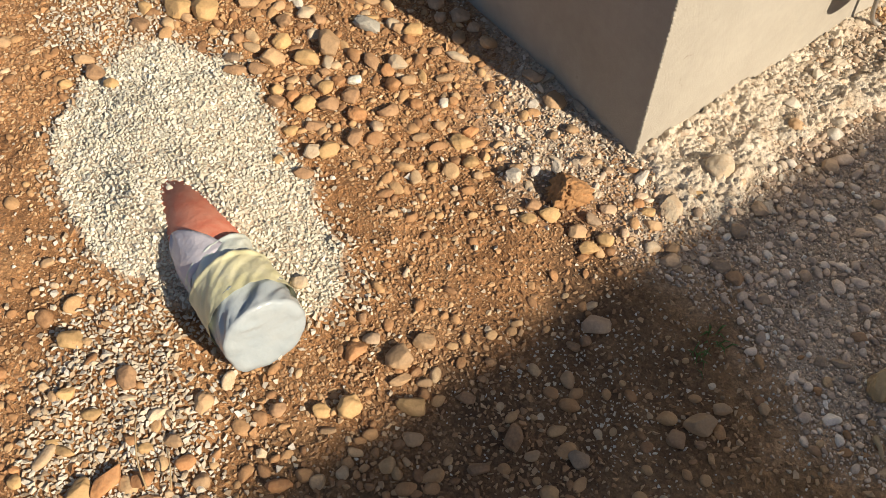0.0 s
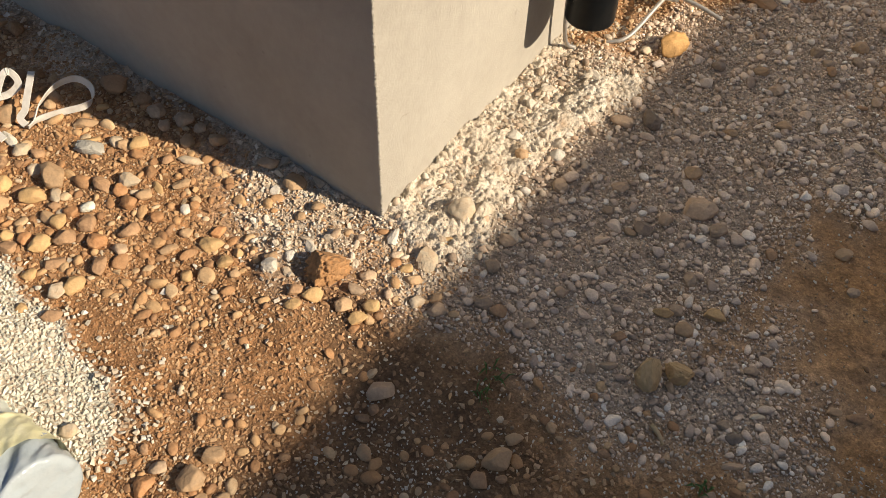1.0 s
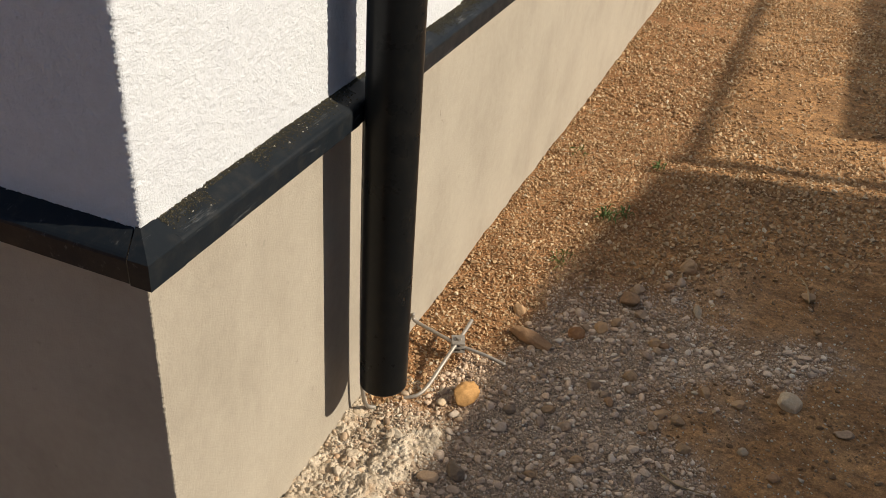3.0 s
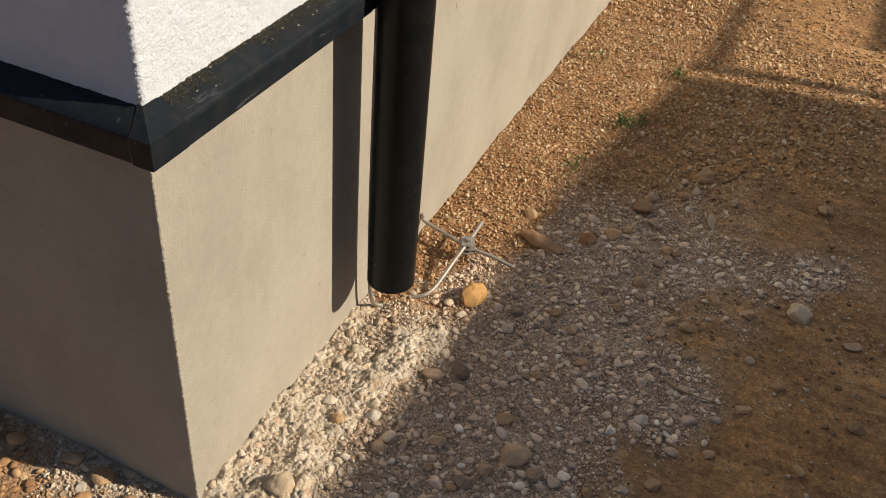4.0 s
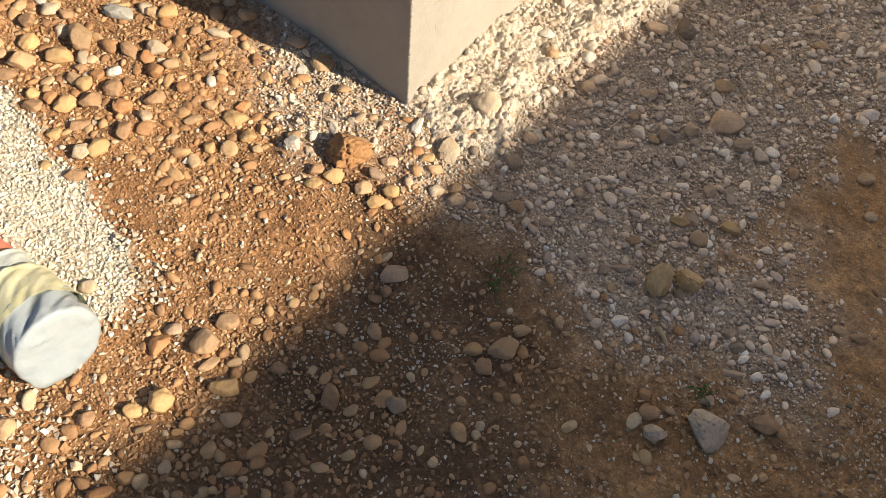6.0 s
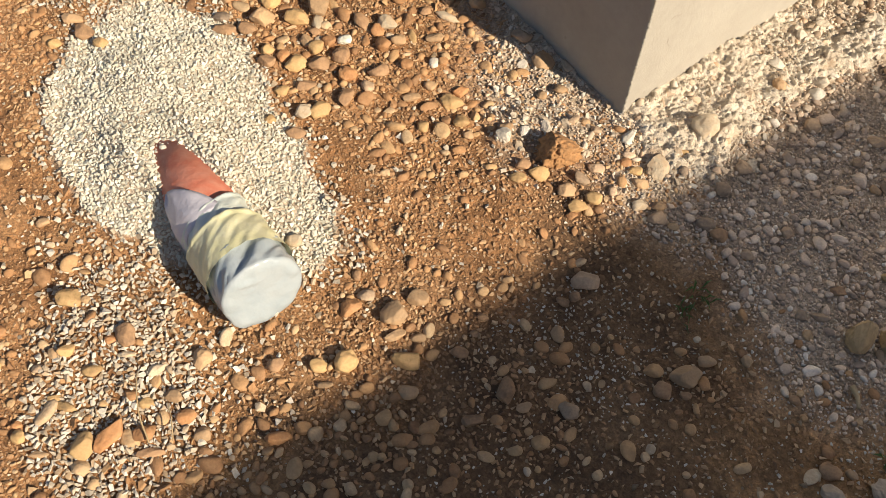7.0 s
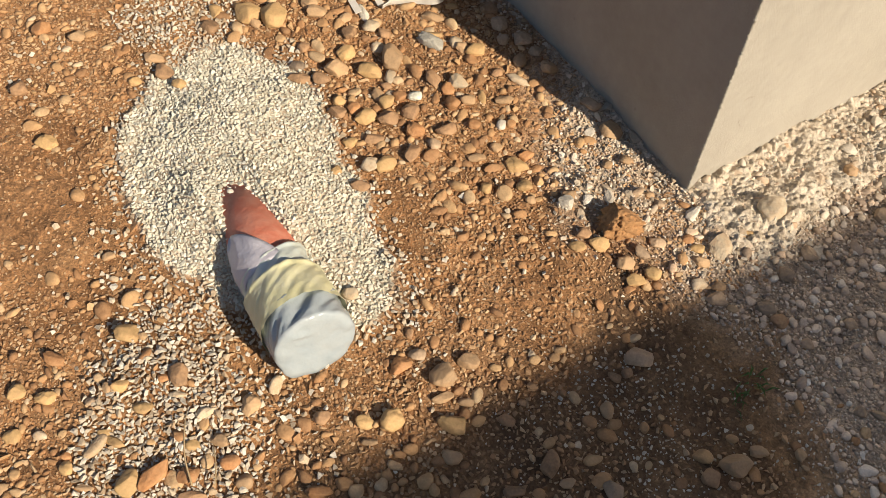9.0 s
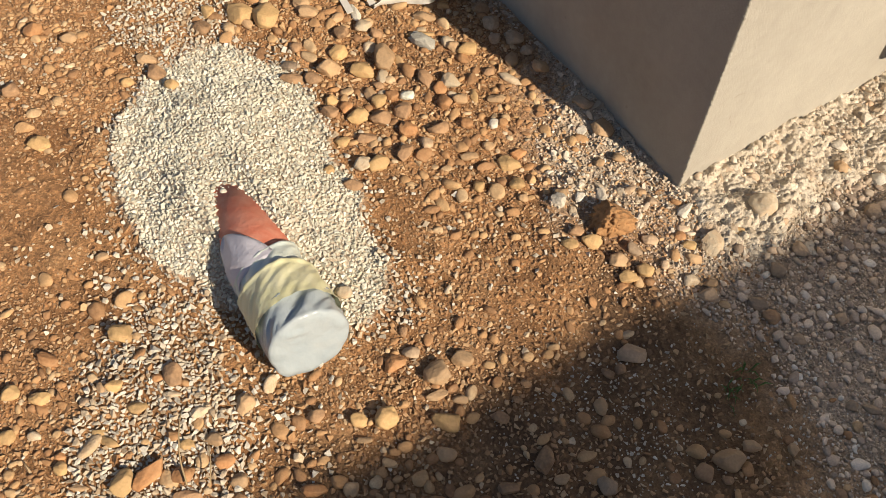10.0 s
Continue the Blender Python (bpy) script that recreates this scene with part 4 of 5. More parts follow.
def build_crust():
    """Crumbly mortar droppings, set hard in lumps, on the ground along the wall."""
    xs, ys = np.arange(-0.24, 0.235, 0.0024), np.arange(-0.24, 0.66, 0.0024)
    gx, gy = np.meshgrid(xs, ys)
    x, y = gx.ravel(), gy.ravel()
    cover = np.maximum(zones(x, y)[2] * smooth(0.05, -0.05, heap_at(x, y)), 0.9 * smooth(0.5, 1.0, smooth(0.19, 0.12, x + 0.05 * lattice(x, y, 9, 14)) * smooth(-0.06, 0.02, y)))
    lump = 0.40 * np.abs(lattice(x, y, 48, 15)) + 0.40 * np.abs(lattice(x, y, 105, 16)) + np.random.RandomState(5).normal(0, 0.10, len(x)) + 0.18 * lattice(x, y, 180, 17) + 0.5 * lattice(x, y, 15, 18)
    z = ground_z(x, y) - 0.010 + cover * (0.008 + 0.015 * lump)
    n, m = len(xs), len(ys)
    i = (np.arange(m - 1)[:, None] * n + np.arange(n - 1)[None]).ravel()
    quads = np.stack([i, i + 1, i + n + 1, i + n], 1)
    inside = (x < -0.006) & (y > 0.006)
    quads = quads[(cover[quads].max(1) > 0.15) & ~inside[quads].all(1)]
    used = np.unique(quads)
    back = np.zeros(len(x), int)
    back[used] = np.arange(len(used))
    me = bpy.data.meshes.new("mortar_crust")
    me.from_pydata(np.stack([x, y, z], 1)[used].tolist(), [], back[quads].tolist())
    for p in me.polygons:
        p.use_smooth = True
    me.materials.append(crust_material())
    tagged(new("mortar_crust", me), "crumbly cream mortar droppings along the foot of the wall", "mortar", kind="stuff")


build_crust()

LEFT = (-1.35, -1.25, 0.22, 0.0)


def strew(count, rect, chance, sizes, colours, seed):
    """Single cobbles between the placed ones, where the ground is thick with them."""
    rng = random.Random(seed)
    done = tries = 0
    while done < count and tries < 20000:
        tries += 1
        x, y = rng.uniform(rect[0], rect[2]), rng.uniform(rect[1], rect[3])
        l = rng.uniform(*sizes)
        w = l * rng.uniform(0.6, 0.95)
        if rng.random() < float(chance(x, y)) and free(x, y, (l + w) / 4, 0.8) and not (x < 0.01 and y > -0.02):
            stone(x, y, l, w, rng.uniform(0, 180), rng.choice(colours))
            done += 1


strew(48, (-1.0, -1.1, 0.1, -0.02), cover_brown, (0.019, 0.036), ("tan", "tan", "ochre", "brown", "brown", "rust", "cream"), 91)
strew(18, (0.16, -0.15, 0.62, 1.9), cover_ash, (0.017, 0.030), ("grey", "grey", "tan", "brown"), 92)
strew(10, (0.35, 0.2, 1.3, 2.6), cover_drive, (0.015, 0.030), ("tan", "brown", "grey", "cream"), 93)
scatter("brown_cobbles", "brown and ochre cobbles strewn over the earth", "cobbles", 1500, LEFT, lambda x, y: cover_brown(x, y), (0.011, 0.030), M_BROWN, 11, 3, 0.4, pack=0.7, graded=True)
scatter("grey_cobbles", "grey rounded pebbles of the drive", "pebbles", 900, (0.12, -0.25, 0.85, 2.4), lambda x, y: 0.45 * cover_ash(x, y), (0.013, 0.027), M_ASH, 12, 3, 0.5, pack=0.8, lift=0.35)
scatter("shade_cobbles", "grey-brown pebbles trodden into dark earth", "pebbles", 700, (0.08, -0.9, 0.8, -0.05), lambda x, y: 0.2 + 0.6 * clump(x, y, 7, 45), (0.008, 0.022), M_BROWN, 13, 3, 0.35, lift=0.15)
scatter("wallfoot_pebbles", "tan pebbles caught in the mortar droppings", "pebbles", 520, (0.0, -0.12, 0.24, 0.66), lambda x, y: 0.6 * zones(x, y)[2] + 0.2, (0.006, 0.019), M_GREY, 41, 2, 0.5, (0.5, 0.8), 0.8, 0.6)
scatter("shade_stones", "brown and tan pebbles lying on dark earth", "pebbles", 2600, (0.14, -0.90, 0.66, -0.30), lambda x, y: 0.6 * smooth(-0.02, -0.12, y + 0.43 - 0.45 * (x - 0.37) + 0.08 * lattice(x, y, 6, 46)) * clump(x, y, 8, 47, -0.4, 0.3), (0.006, 0.019), M_BROWN, 42, 2, 0.5, (0.5, 0.8), 0.8, 0.3)
scatter("lime_rubble", "pale lumps of mortar rubble along the wall", "rubble", 420, (-0.25, -0.25, 0.24, 0.66), lambda x, y: zones(x, y)[2], (0.008, 0.024), M_LIME, 14, 2, 1.0, (0.5, 0.9), 0.6, 0.0, False)
scatter("rubble_chips", "broken pale mortar chips along the wall", "rubble", 16000, (-0.25, -0.25, 0.24, 0.66), lambda x, y: 0.7 * zones(x, y)[2], (0.005, 0.014), M_LIME, 28, 0, 0.9, (0.5, 0.95), 0.6, 0.55, False)
scatter("broken_stones", "angular brown stone fragments in the earth", "stones", 2600, LEFT, lambda x, y: left_side(x, y) * np.clip(0.08 + 0.7 * cover_brown(x, y), 0, 1) * (1 - bare(x, y)), (0.009, 0.022), M_BROWN, 26, 0, 0.4, (0.5, 0.85), 0.75, 0.25, False)
scatter("trodden_chippings", "patch of pale chippings trodden among brown stones", "chippings", 14000, (-0.20, -1.02, 0.13, -0.73), lambda x, y: smooth(1.3, 0.7, np.hypot((x + 0.035) / 0.13, (y + 0.865) / 0.10) + 0.3 * lattice(x, y, 14, 77)), (0.006, 0.0145), M_SPILL, 38, 0, 0.5, (0.6, 0.95), 0.52, 0.6, False)
scatter("spilled_chippings", "pale chippings spilled round the heap", "chippings", 120000, (-1.0, -1.1, 0.22, -0.25), cover_spill, (0.0055, 0.0145), M_SPILL, 20, 0, 0.5, (0.6, 0.95), 0.56, 0.5, False)
scatter("footing_crumbs", "grey crumbs of old mortar along the shaded plinth", "rubble", 2600, (-1.3, -0.05, 0.0, -0.002), lambda x, y: 0.9 * smooth(-0.05, -0.01, y), (0.005, 0.018), M_GREY, 32, 0, 0.5, (0.5, 0.9), 0.62, 0.3, False)
scatter("brown_pebbles", "small brown and tan pebbles in the earth", "pebbles", 15000, LEFT, lambda x, y: left_side(x, y) * np.clip(0.07 + 0.6 * cover_brown(x, y) + 0.30 * clump(x, y, 6, 51), 0, 1) * (1 - 0.9 * bare(x, y)), (0.006, 0.019), M_BROWN, 15, 2, 0.55, pack=0.75, lift=0.08)
scatter("tan_gravel", "broken tan gravel spread over the earth", "gravel", 150000, (-1.15, -1.15, 0.22, 0.0), lambda x, y: left_side(x, y) * np.clip(0.16 + 0.5 * cover_brown(x, y) + 0.9 * clump(x, y, 6, 51, -0.3, 0.5), 0, 1) * (1 - 0.85 * bare(x, y)), (0.0038, 0.0115), M_TAN, 29, 0, 0.4, (0.5, 0.9), 0.60, 0.25, False)
scatter("grey_pebbles", "small grey pebbles packed in the drive", "pebbles", 15000, (-0.25, -0.25, 1.1, 2.6), lambda x, y: cover_ash(x, y), (0.0075, 0.0165), M_ASH, 16, 2, 0.5, pack=0.66, lift=0.55)
scatter("packed_gravel", "fine grey-brown gravel packed in the drive", "gravel", 150000, (-0.25, -0.28, 0.95, 1.7), lambda x, y: np.clip(1.3 * cover_ash(x, y), 0, 1), (0.0042, 0.0105), M_ASH, 30, 0, 0.4, (0.5, 0.9), 0.56, 0.55, True)
scatter("wallside_gravel", "reddish brown gravel beside the sunlit plinth", "gravel", 40000, (0.0, 0.4, 0.80, 2.2), cover_wallside, (0.005, 0.0155), M_FAR, 17, 0, 0.45, (0.5, 0.95), 0.62, 0.5, False)
scatter("far_gravel", "reddish brown gravel of the far drive", "gravel", 80000, (0.0, 0.75, 1.7, 4.3), lambda x, y: (1 - 0.85 * smooth(1.3, 0.6, np.hypot((x - 0.73) / 0.30, (y - 2.69) / 0.45) + 0.3 * lattice(x, y, 5, 64))) * np.maximum(smooth(1.2, 1.7, y + 0.5 * (0.5 - x)), smooth(0.75, 1.2, y) * smooth(0.75, 0.45, x)) * np.clip(1.15 - 0.9 * clump(x, y, 2.2, 63, 0.0, 0.5) * smooth(0.35, 0.6, x), 0.12, 1), (0.007, 0.021), M_FAR, 33, 0, 0.4, (0.6, 1.0), 0.60, 0.55, False)
scatter("drive_pebbles", "scattered pebbles trodden into the brown drive", "pebbles", 9000, (0.1, -1.0, 2.2, 4.4), lambda x, y: cover_drive(x, y), (0.005, 0.017), M_DRIVE, 18, 0, 0.4, (0.5, 0.8), lift=0.15)
scatter("shade_gravel", "tan and grey gravel lying on dark earth", "gravel", 34000, (0.02, -1.0, 0.95, 0.0), lambda x, y: 0.18 + 0.8 * clump(x, y, 6, 83, 0.0, 0.55) * smooth(0.8, 0.5, x), (0.005, 0.0135), M_TAN, 39, 0, 0.4, (0.55, 0.9), 0.66, 0.35, False)
scatter("shade_chips", "pale stone crumbs trodden into dark earth", "grit", 30000, (0.05, -1.0, 0.9, 0.05), lambda x, y: 0.2 + 0.8 * clump(x, y, 9, 61), (0.0025, 0.0095), M_SPILL, 27, 0, 0.4, (0.5, 0.9), 0.8, 0.4, False)
scatter("chippings", "heap of pale angular limestone chippings", "chippings", 130000, (-0.75, -0.82, 0.0, -0.38), cover_heap, (0.0065, 0.0130), M_CHIP, 19, 0, 0.5, (0.6, 0.9), 0.50, 0.35, False)
scatter("brown_grit", "fine brown grit over the earth", "grit", 60000, (-1.15, -1.15, 0.22, 0.0), lambda x, y: left_side(x, y) * (0.3 + 0.6 * clump(x, y, 9, 53)) * (1 - 0.5 * bare(x, y)), (0.0024, 0.0060), M_TAN, 21, 0, 0.4, (0.5, 0.9), 0.75, 0.3, False)
scatter("grey_grit", "fine grey grit between the pebbles", "grit", 60000, (-0.25, -0.25, 1.0, 2.0), lambda x, y: cover_ash(x, y) * 0.9, (0.0035, 0.0075), M_ASH, 22, 0, 0.4, (0.5, 0.9), 0.75, 0.3, False)
scatter("lime_grit", "pale mortar crumbs along the wall", "grit", 45000, (-0.25, -0.25, 0.24, 0.66), lambda x, y: zones(x, y)[2], (0.003, 0.009), M_LIME, 23, 0, 0.6, (0.5, 0.9), 0.7, 0.3, False)
scatter("drive_grit", "fine pale grit trodden into the brown drive", "grit", 42000, (0.1, -0.9, 1.5, 2.4), lambda x, y: 0.8 * cover_drive(x, y) + 0.08, (0.0025, 0.007), M_DRIVE, 24, 0, 0.4, (0.5, 0.9), 0.8, 0.3, False)
scatter("earth_crumbs", "dark crumbs of earth on the worn drive", "earth", 12000, (0.35, -0.9, 1.7, 2.4), lambda x, y: 0.15 + 0.85 * clump(x, y, 5, 72, 0.0, 0.5), (0.003, 0.012), M_LOAM, 40, 2, 0.9, (0.4, 0.8), 0.8, 0.3, False)
scatter("drive_specks", "sparse white stone specks on the brown drive", "grit", 9000, (0.4, -0.9, 1.6, 2.2), lambda x, y: 0.10 + 0.85 * clump(x, y, 4, 71, 0.0, 0.5), (0.003, 0.0085), M_CHIP, 37, 0, 0.4, (0.5, 0.9), 0.9, 0.25, False)
scatter("wallside_grit", "fine reddish grit beside the plinth", "grit", 16000, (0.0, 0.4, 0.8, 3.2), cover_wallside, (0.004, 0.008), M_BROWN, 25, 0, 0.4, (0.5, 0.9), 0.65, 0.4, False)


# ---- wrapped drain pipe ----
def plastic(name, colour, other, rough, scale=30):
    m, nt, b = nodes_of(name, rough)
    nt.links.new(ramp(nt, noise_tex(nt, scale, 5, 0.6), [(0.35, tuple(0.8 * v for v in colour)), (0.65, tuple(0.8 * v for v in other))]), b.inputs["Base Color"])
    n1 = bump(nt, b, noise_tex(nt, 90, 4), 0.35, 0.003)
    bump(nt, b, noise_tex(nt, 35, 3), 0.3, 0.005, n1)
    return m


M_RED = plastic("terracotta_plastic", (0.72, 0.20, 0.115), (0.80, 0.33, 0.22), 0.6, 40)
M_BAG = plastic("grey_blue_plastic_film", (0.38, 0.45, 0.49), (0.46, 0.51, 0.53), 0.24, 12)
M_PALE = plastic("pale_blue_plastic_film", (0.60, 0.71, 0.72), (0.74, 0.78, 0.68), 0.38, 18)
M_YELLOW = plastic("pale_yellow_tape", (0.80, 0.77, 0.44), (0.84, 0.82, 0.58), 0.42, 22)
M_LILAC = plastic("grey_lilac_film", (0.58, 0.56, 0.63), (0.68, 0.66, 0.72), 0.4, 20)


def build_drain():
    a, c = Vector((-0.42, -0.618, -0.032)), Vector((-0.034, -0.640, 0.051))
    d = (c - a).normalized()
    length = (c - a).length
    base = empty("drain_pipe", a.x, a.y, a.z)
    tagged(base, "terracotta plastic drain pipe, its mouth wrapped in film and tape", "pipe")
    side = d.cross(Vector((0, 0, 1))).normalized()
    up = side.cross(d)

    def ring(s, r, ang):
        return d * s + (side * math.cos(ang) + up * math.sin(ang)) * r

    bm = bmesh.new()
    tube(bm, [d * 0.0, d * (length * 0.5), d * (length - 0.02)], 0.049, 40)
    part("pipe", bm, M_RED, base, "dusty terracotta plastic pipe", True)

    def sleeve(name, material, s0, s1, r0, r1, fold, seed, label, skew=0.0, close=False, rows=26, turns=3.0):
        n = 110
        bm = bmesh.new()
        rng = random.Random(seed)
        ph = [rng.uniform(0, 6.28) for _ in range(6)]
        lines = []
        extra = 10 if close else 0
        for i in range(rows + extra):
            u = min(1.0, i / (rows - 1))
            row = []
            for k in range(n):
                t = 2 * math.pi * k / n
                s = s0 + (s1 - s0) * u + skew * math.cos(t - 0.9) * (1 - u)
                tw = t + s * 17
                p3 = Vector((math.cos(tw) * 1.2, math.sin(tw) * 1.2, s * 9 + seed))
                f = 0.55 * noise.noise(p3) + 0.50 * (0.5 - 2.2 * abs(noise.noise(p3 * 2.1 + Vector((3, 1, 0))))) + 0.22 * (0.4 - 2 * abs(noise.noise(p3 * 4.7))) + 0.08 * math.sin(turns * t + ph[0] + s * 60)
                soft = 1 - 0.65 * smooth(0.75, 1.0, u) if close else 1
                r = r0 + (r1 - r0) * u + fold * f * float(soft)
                lip = 0.0022 * math.exp(-((u - 0.04) / 0.05) ** 2)
                r += lip
                if close:
                    # the film is gathered to a point low on one side and drawn flat above
                    r *= 1 + u * (0.08 * math.exp(-((math.remainder(t + 0.75, 2 * math.pi)) / 0.30) ** 2) - 0.05 * math.exp(-((math.remainder(t - 1.7, 2 * math.pi)) / 0.5) ** 2))
                if i >= rows:
                    q = (i - rows + 1) / extra
                    edge = math.cos(q * math.pi / 2)
                    r = r * (1 - q) if q > 0.12 else r * (1 - 0.5 * q)
                    s = s1 + 0.0045 * math.sin(min(1, q * 5) * math.pi / 2) - 0.003 * q + 0.0012 * noise.noise(Vector((math.cos(t) * r * 60, math.sin(t) * r * 60, seed)))
                    s += 0.0055 * noise.noise(Vector((math.cos(t) * 2.2, math.sin(t) * 2.2, 4.0 + seed))) * max(0.0, 1 - q / 0.45)
                    s += 0.0035 * math.exp(-((math.sin(t) * r - 0.026 - 0.25 * math.cos(t) * r) / 0.003) ** 2) * math.exp(-((math.cos(t) * r - 0.012) / 0.02) ** 2)
                row.append(bm.verts.new(ring(s, max(r, 0.0004), t)))
            lines.append(row)
        for p, q in zip(lines, lines[1:]):
            for k in range(n):
                bm.faces.new((p[k], p[(k + 1) % n], q[(k + 1) % n], q[k]))
        if close:
            bm.faces.new(lines[-1])
        bmesh.ops.recalc_face_normals(bm, faces=bm.faces)
        return part(name, bm, material, base, label, True)

    sleeve("film_collar", M_PALE, length - 0.160, length - 0.088, 0.0535, 0.0575, 0.0045, 5, "crumpled pale blue film collar", 0.020, turns=2)
    sleeve("tape_band", M_YELLOW, length - 0.112, length - 0.036, 0.0595, 0.0622, 0.0040, 9, "wrinkled pale yellow tape band", 0.006, turns=4)
    sleeve("film_cap", M_BAG, length - 0.056, length, 0.0575, 0.0580, 0.0062, 14, "glossy grey-blue film stretched over the mouth", 0.008, True, turns=5)
    # loose flap lying back over the pipe
    bm = bmesh.new()
    lines = []
    for i in range(15):
        u = i / 14
        row = []
        for k in range(15):
            v = k / 14
            mid, half = 0.80 + 0.05 * (1 - u), 1.0 * (1 - u) ** 0.7 + 0.05
            t = mid + half * (v * 2 - 1)
            s = length - 0.126 - 0.092 * u
            row.append(bm.verts.new(ring(s, 0.0535 + 0.007 * u * (1 - u) * 2 + 0.0025 * noise.noise(Vector((u * 4, v * 4, 2))), t)))
        lines.append(row)
    for p, q in zip(lines, lines[1:]):
        for k in range(14):
            bm.faces.new((p[k], p[k + 1], q[k + 1], q[k]))
    bmesh.ops.recalc_face_normals(bm, faces=bm.faces)
    bmesh.ops.solidify(bm, geom=bm.faces[:], thickness=0.0008)
    part("film_flap", bm, M_LILAC, base, "loose grey lilac film flap", True)


build_drain()


loose = stone(-0.340, -0.628, 0.013, 0.010, 20, "white", 0.008, 0.0, "chipping", "single pale chipping lying on the terracotta pipe")
loose.location.z = 0.034
loose = stone(-0.300, -0.640, 0.006, 0.005, 60, "white", 0.005, 0.0, "chipping", "tiny pale chipping lying on the terracotta pipe")
loose.location.z = 0.036

M_CRACK = nodes_of("crack_shadow", 1.0)[0]
M_CRACK.node_tree.nodes["Principled BSDF"].inputs["Base Color"].default_value = (0.22, 0.19, 0.155, 1)


def crack(y, z, dy, dz, steps, seed):
    """A hairline crack in the render of the sunlit plinth."""
    rng = random.Random(seed)
    pts = []
    for k in range(steps):
        pts.append((0.0001, y, z))
        y, z = y + dy + rng.gauss(0, 0.0022), z + dz + rng.gauss(0, 0.0022)
    bm = bmesh.new()
    tube(bm, pts, [0.0001 + 0.0002 * rng.random() for _ in pts], 5)
    ob = mesh_object("hairline_crack", bm, M_CRACK)
    ob.parent = bpy.data.objects["plinth_wall_east"]


crack(0.052, 0.172, 0.004, 0.000, 7, 1)
crack(0.060, 0.128, 0.001, -0.005, 6, 3)
crack(0.90, 0.50, 0.003, -0.004, 7, 5)

# ---- straps, plants, twigs ----
def ribbon(bm, pts, width, across, thick=0.0009):
    line = bend(pts, 8)
    rows = []
    for i, p in enumerate(line):
        d = (line[min(i + 1, len(line) - 1)] - line[max(i - 1, 0)]).normalized()
        w = Vector(across)
        w = (w - d * d.dot(w)).normalized()
        n = d.cross(w) * thick
        rows.append([bm.verts.new(p + w * width * sx / 2 + n * sn) for sx, sn in ((-1, -1), (1, -1), (1, 1), (-1, 1))])
    for a, c in zip(rows, rows[1:]):
        for k in range(4):
            bm.faces.new((a[k], a[(k + 1) % 4], c[(k + 1) % 4], c[k]))
    bm.faces.new(rows[0][::-1])
    bm.faces.new(rows[-1])


M_STRAP = plastic("white_woven_strap", (0.70, 0.66, 0.58), (0.80, 0.77, 0.70), 0.6, 60)


def build_straps():
    base = empty("packing_strap", -0.64, -0.19, 0.0)
    tagged(base, "tangled off-white woven packing straps lying in loops", "strap")
    o = Vector((-0.64, -0.19, 0.0))
    loops = (
        ([(-0.614, -0.256, 0.006), (-0.662, -0.250, 0.010), (-0.663, -0.243, 0.014), (-0.671, -0.221, 0.030), (-0.690, -0.179, 0.055), (-0.681, -0.167, 0.058), (-0.669, -0.168, 0.040), (-0.681, -0.185, 0.022), (-0.703, -0.208, 0.014)], (0.8, 0.6, 0.1)),
        ([(-0.673, -0.238, 0.008), (-0.689, -0.244, 0.016), (-0.697, -0.243, 0.026), (-0.696, -0.227, 0.034), (-0.691, -0.218, 0.020)], (0.5, 0.4, 0.7)),
        ([(-0.612, -0.211, 0.006), (-0.623, -0.211, 0.016), (-0.622, -0.198, 0.026), (-0.631, -0.184, 0.034), (-0.646, -0.161, 0.046), (-0.657, -0.143, 0.056)], (0.8, 0.6, 0.1)),
        ([(-0.610, -0.197, 0.008), (-0.614, -0.173, 0.026), (-0.611, -0.137, 0.042), (-0.594, -0.107, 0.048), (-0.567, -0.099, 0.044), (-0.547, -0.109, 0.036), (-0.551, -0.128, 0.024), (-0.580, -0.155, 0.014), (-0.605, -0.189, 0.008), (-0.605, -0.212, 0.006)], (0.3, 0.5, 0.8)),
    )
    for pts, across in loops:
        bm = bmesh.new()
        ribbon(bm, [Vector(p) - o for p in pts], 0.0125, across)
        bmesh.ops.recalc_face_normals(bm, faces=bm.faces)
        part("strap_loop", bm, M_STRAP, base, smooth=False)


build_straps()


def leaf_material():
    m, nt, b = nodes_of("weed_leaf", 0.6)
    g = nt.nodes.new("ShaderNodeNewGeometry").outputs["Random Per Island"]
    nt.links.new(ramp(nt, g, [(0.0, (0.11, 0.19, 0.05)), (0.6, (0.17, 0.26, 0.08)), (1.0, (0.34, 0.36, 0.15))]), b.inputs["Base Color"])
    return m


M_LEAF = leaf_material()
M_STRAW = plastic("dry_stalk", (0.40, 0.28, 0.14), (0.50, 0.38, 0.22), 0.8, 80)


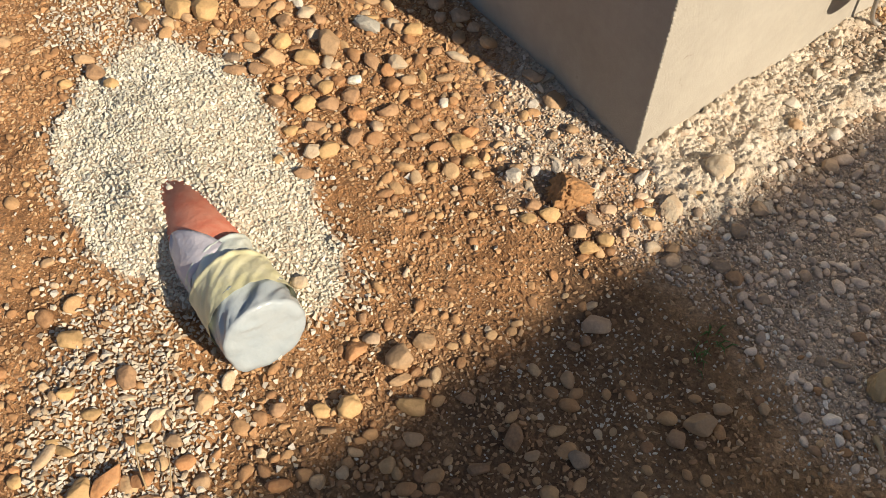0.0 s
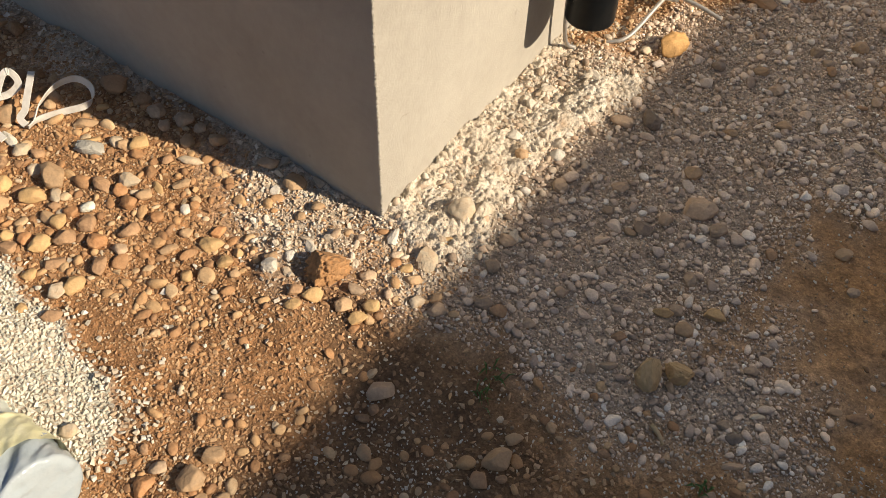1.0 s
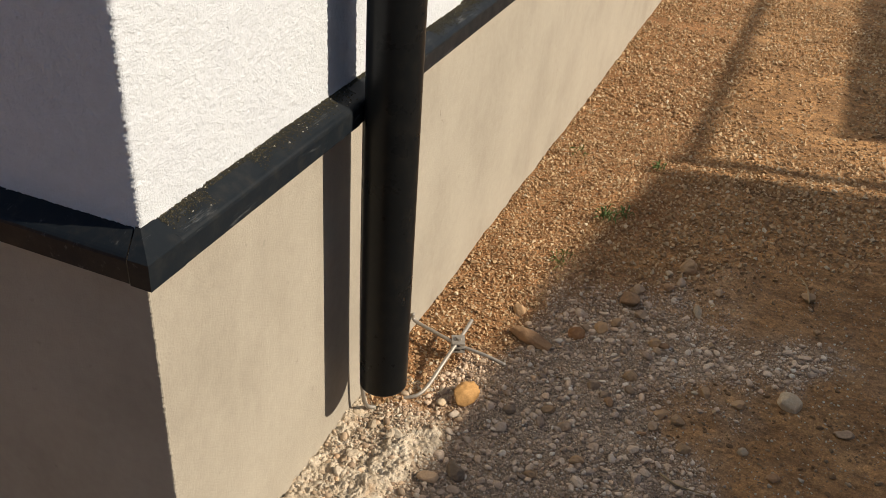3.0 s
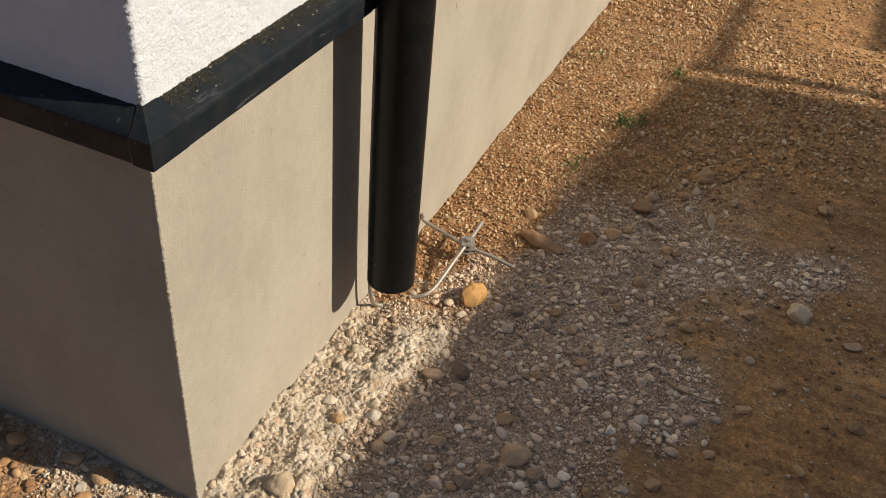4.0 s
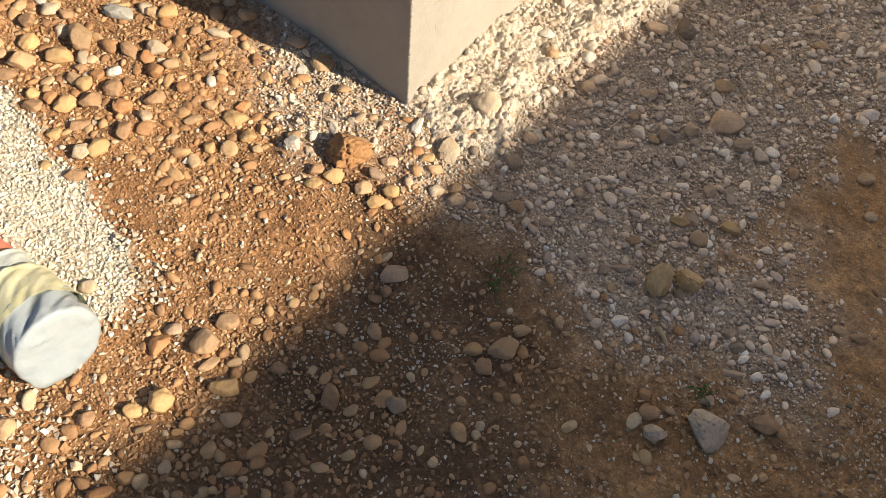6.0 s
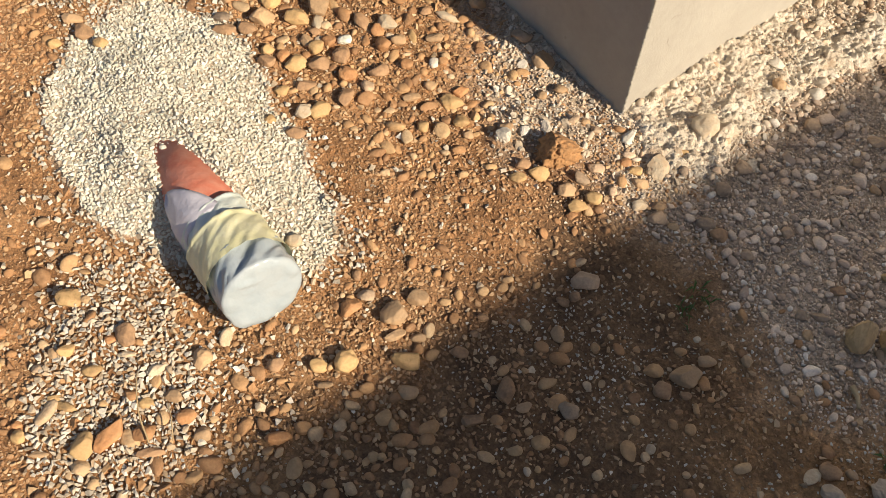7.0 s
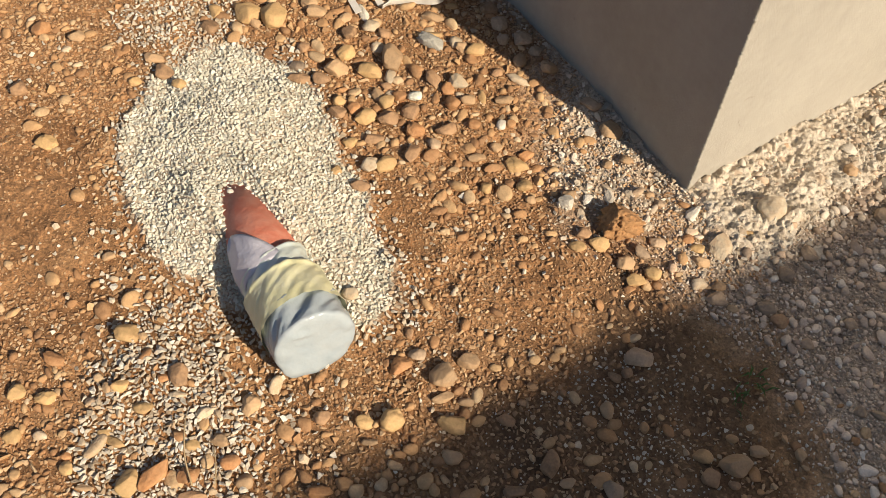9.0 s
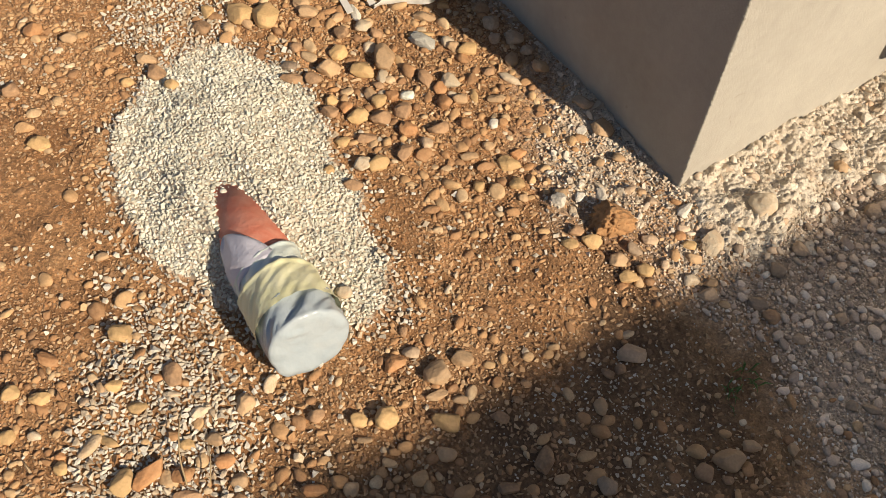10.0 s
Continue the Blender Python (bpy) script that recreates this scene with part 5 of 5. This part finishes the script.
def weed(x, y, spread, count, blade, seed, label):
    rng = random.Random(seed)
    base = empty("weed", x, y, float(ground_z(x, y)))
    tagged(base, label, "plant", "weeds in the gravel")
    for k in range(count):
        bm = bmesh.new()
        ang, reach = rng.uniform(0, 6.28), rng.uniform(0.4, 1) * spread
        sx, sy = rng.gauss(0, spread * 0.25), rng.gauss(0, spread * 0.25)
        tip = Vector((sx + math.cos(ang) * reach, sy + math.sin(ang) * reach, rng.uniform(0.3, 0.8) * spread * 0.7))
        mid = Vector((sx + math.cos(ang) * reach * 0.5, sy + math.sin(ang) * reach * 0.5, tip.z * 1.1 + 0.004))
        w = Vector((-math.sin(ang), math.cos(ang), 0)) * blade
        a = bm.verts.new((sx, sy, -0.002))
        b1, b2 = bm.verts.new(mid - w + Vector((0, 0, 0.001))), bm.verts.new(mid + w)
        c = bm.verts.new(mid - Vector((0, 0, 0.0015)))
        e = bm.verts.new(tip)
        for f in ((a, b1, c), (a, c, b2), (b1, e, c), (c, e, b2)):
            bm.faces.new(f)
        bmesh.ops.solidify(bm, geom=bm.faces[:], thickness=0.0004)
        part("leaf", bm, M_LEAF, base, smooth=False)


weed(0.308, -0.138, 0.028, 12, 0.0018, 3, "small grassy green weed in shaded gravel")
weed(0.318, -0.175, 0.026, 10, 0.0012, 4, "sparse dark green grass blades in shaded gravel")
weed(0.262, 1.53, 0.050, 26, 0.0028, 5, "low green weed at the edge of the sun")
weed(0.31, 1.58, 0.040, 14, 0.0026, 6, "low green weed at the edge of the sun")
weed(0.343, 1.90, 0.045, 16, 0.0030, 7, "small green weed in the drive")
weed(0.225, 1.23, 0.050, 18, 0.0012, 8, "thin yellow-green grass by the wall gravel")
weed(0.628, -0.128, 0.022, 8, 0.0022, 9, "small green leaves beside a grey pebble")
weed(0.10, 1.86, 0.05, 12, 0.0012, 10, "thin grass tuft near the plinth")


def twig(pts, r, label):
    o = Vector(pts[0])
    bm = bmesh.new()
    line = [p - o for p in bend(pts, 5)]
    tube(bm, line, [r * (1 - 0.5 * i / len(line)) for i in range(len(line))], 6)
    ob = mesh_object("twig", bm, M_STRAW, None, "", True)
    ob.location = o
    tagged(ob, label, "twig")


twig([(0.045, -0.86, 0.012), (0.010, -0.853, 0.020), (-0.025, -0.838, 0.024), (-0.050, -0.826, 0.016)], 0.0013, "thin dry grass stalk lying over pebbles")
twig([(0.060, -0.835, 0.010), (0.035, -0.822, 0.018), (0.010, -0.815, 0.014)], 0.0010, "short dry grass stalk")
twig([(0.824, 1.350, 0.006), (0.812, 1.40, 0.018), (0.792, 1.450, 0.012)], 0.0022, "dry straw stalk on the brown drive")
twig([(0.530, -0.080, 0.006), (0.544, -0.088, 0.008), (0.556, -0.098, 0.006)], 0.0042, "short ochre stick in the trodden earth")
twig([(0.60, 0.62, 0.006), (0.64, 0.60, 0.010), (0.70, 0.605, 0.006)], 0.0022, "dark dry twig on the brown drive")


# ---- boundary fence, casting the long shade ----
def fence_material():
    m, nt, b = nodes_of("grey_boards", 0.85)
    nt.links.new(ramp(nt, noise_tex(nt, 4, 6), [(0.3, (0.22, 0.19, 0.16)), (0.7, (0.32, 0.28, 0.24))]), b.inputs["Base Color"])
    bump(nt, b, noise_tex(nt, 40, 4), 0.4, 0.004)
    return m


M_FENCE = fence_material()


def build_fence():
    base = empty("boundary_fence", 4.2, 2.9, 0.0)
    tagged(base, "tall weathered grey boundary fence with an open gate bay", "fence")
    o = Vector((4.2, 2.9, 0.0))

    def panel(name, prof, thick=0.04):
        bm = bmesh.new()
        front = [bm.verts.new(Vector((4.2, y, z)) - o) for y, z in prof]
        back = [bm.verts.new(Vector((4.2 + thick, y, z)) - o) for y, z in prof]
        n = len(prof)
        bm.faces.new(front)
        bm.faces.new(back[::-1])
        for k in range(n):
            bm.faces.new((front[k], back[k], back[(k + 1) % n], front[(k + 1) % n]))
        bmesh.ops.recalc_face_normals(bm, faces=bm.faces)
        part(name, bm, M_FENCE, base)

    top = lambda y: float(np.interp(y, [-9, 0.34, 2.11, 2.53, 2.82], [2.85, 2.679, 2.611, 2.564, 2.52]))
    cuts = [-9.0, -6.0, -3.0, -1.0, 0.34, 1.2, 2.11, 2.53, 2.80]
    for y0, y1 in zip(cuts, cuts[1:]):
        panel("board_panel", [(y0, -0.05), (y1, -0.05), (y1, top(y1)), (y0, top(y0))])
    panel("gate_post", [(2.855, -0.05), (2.905, -0.05), (2.905, 2.53), (2.855, 2.53)])
    panel("top_rail", [(2.905, 2.485), (6.0, 2.46), (6.0, 2.482), (2.905, 2.507)])
    panel("gate_panel", [(3.24, 0.05), (6.0, 0.05), (6.0, 2.17), (3.24, 2.20)])


build_fence()
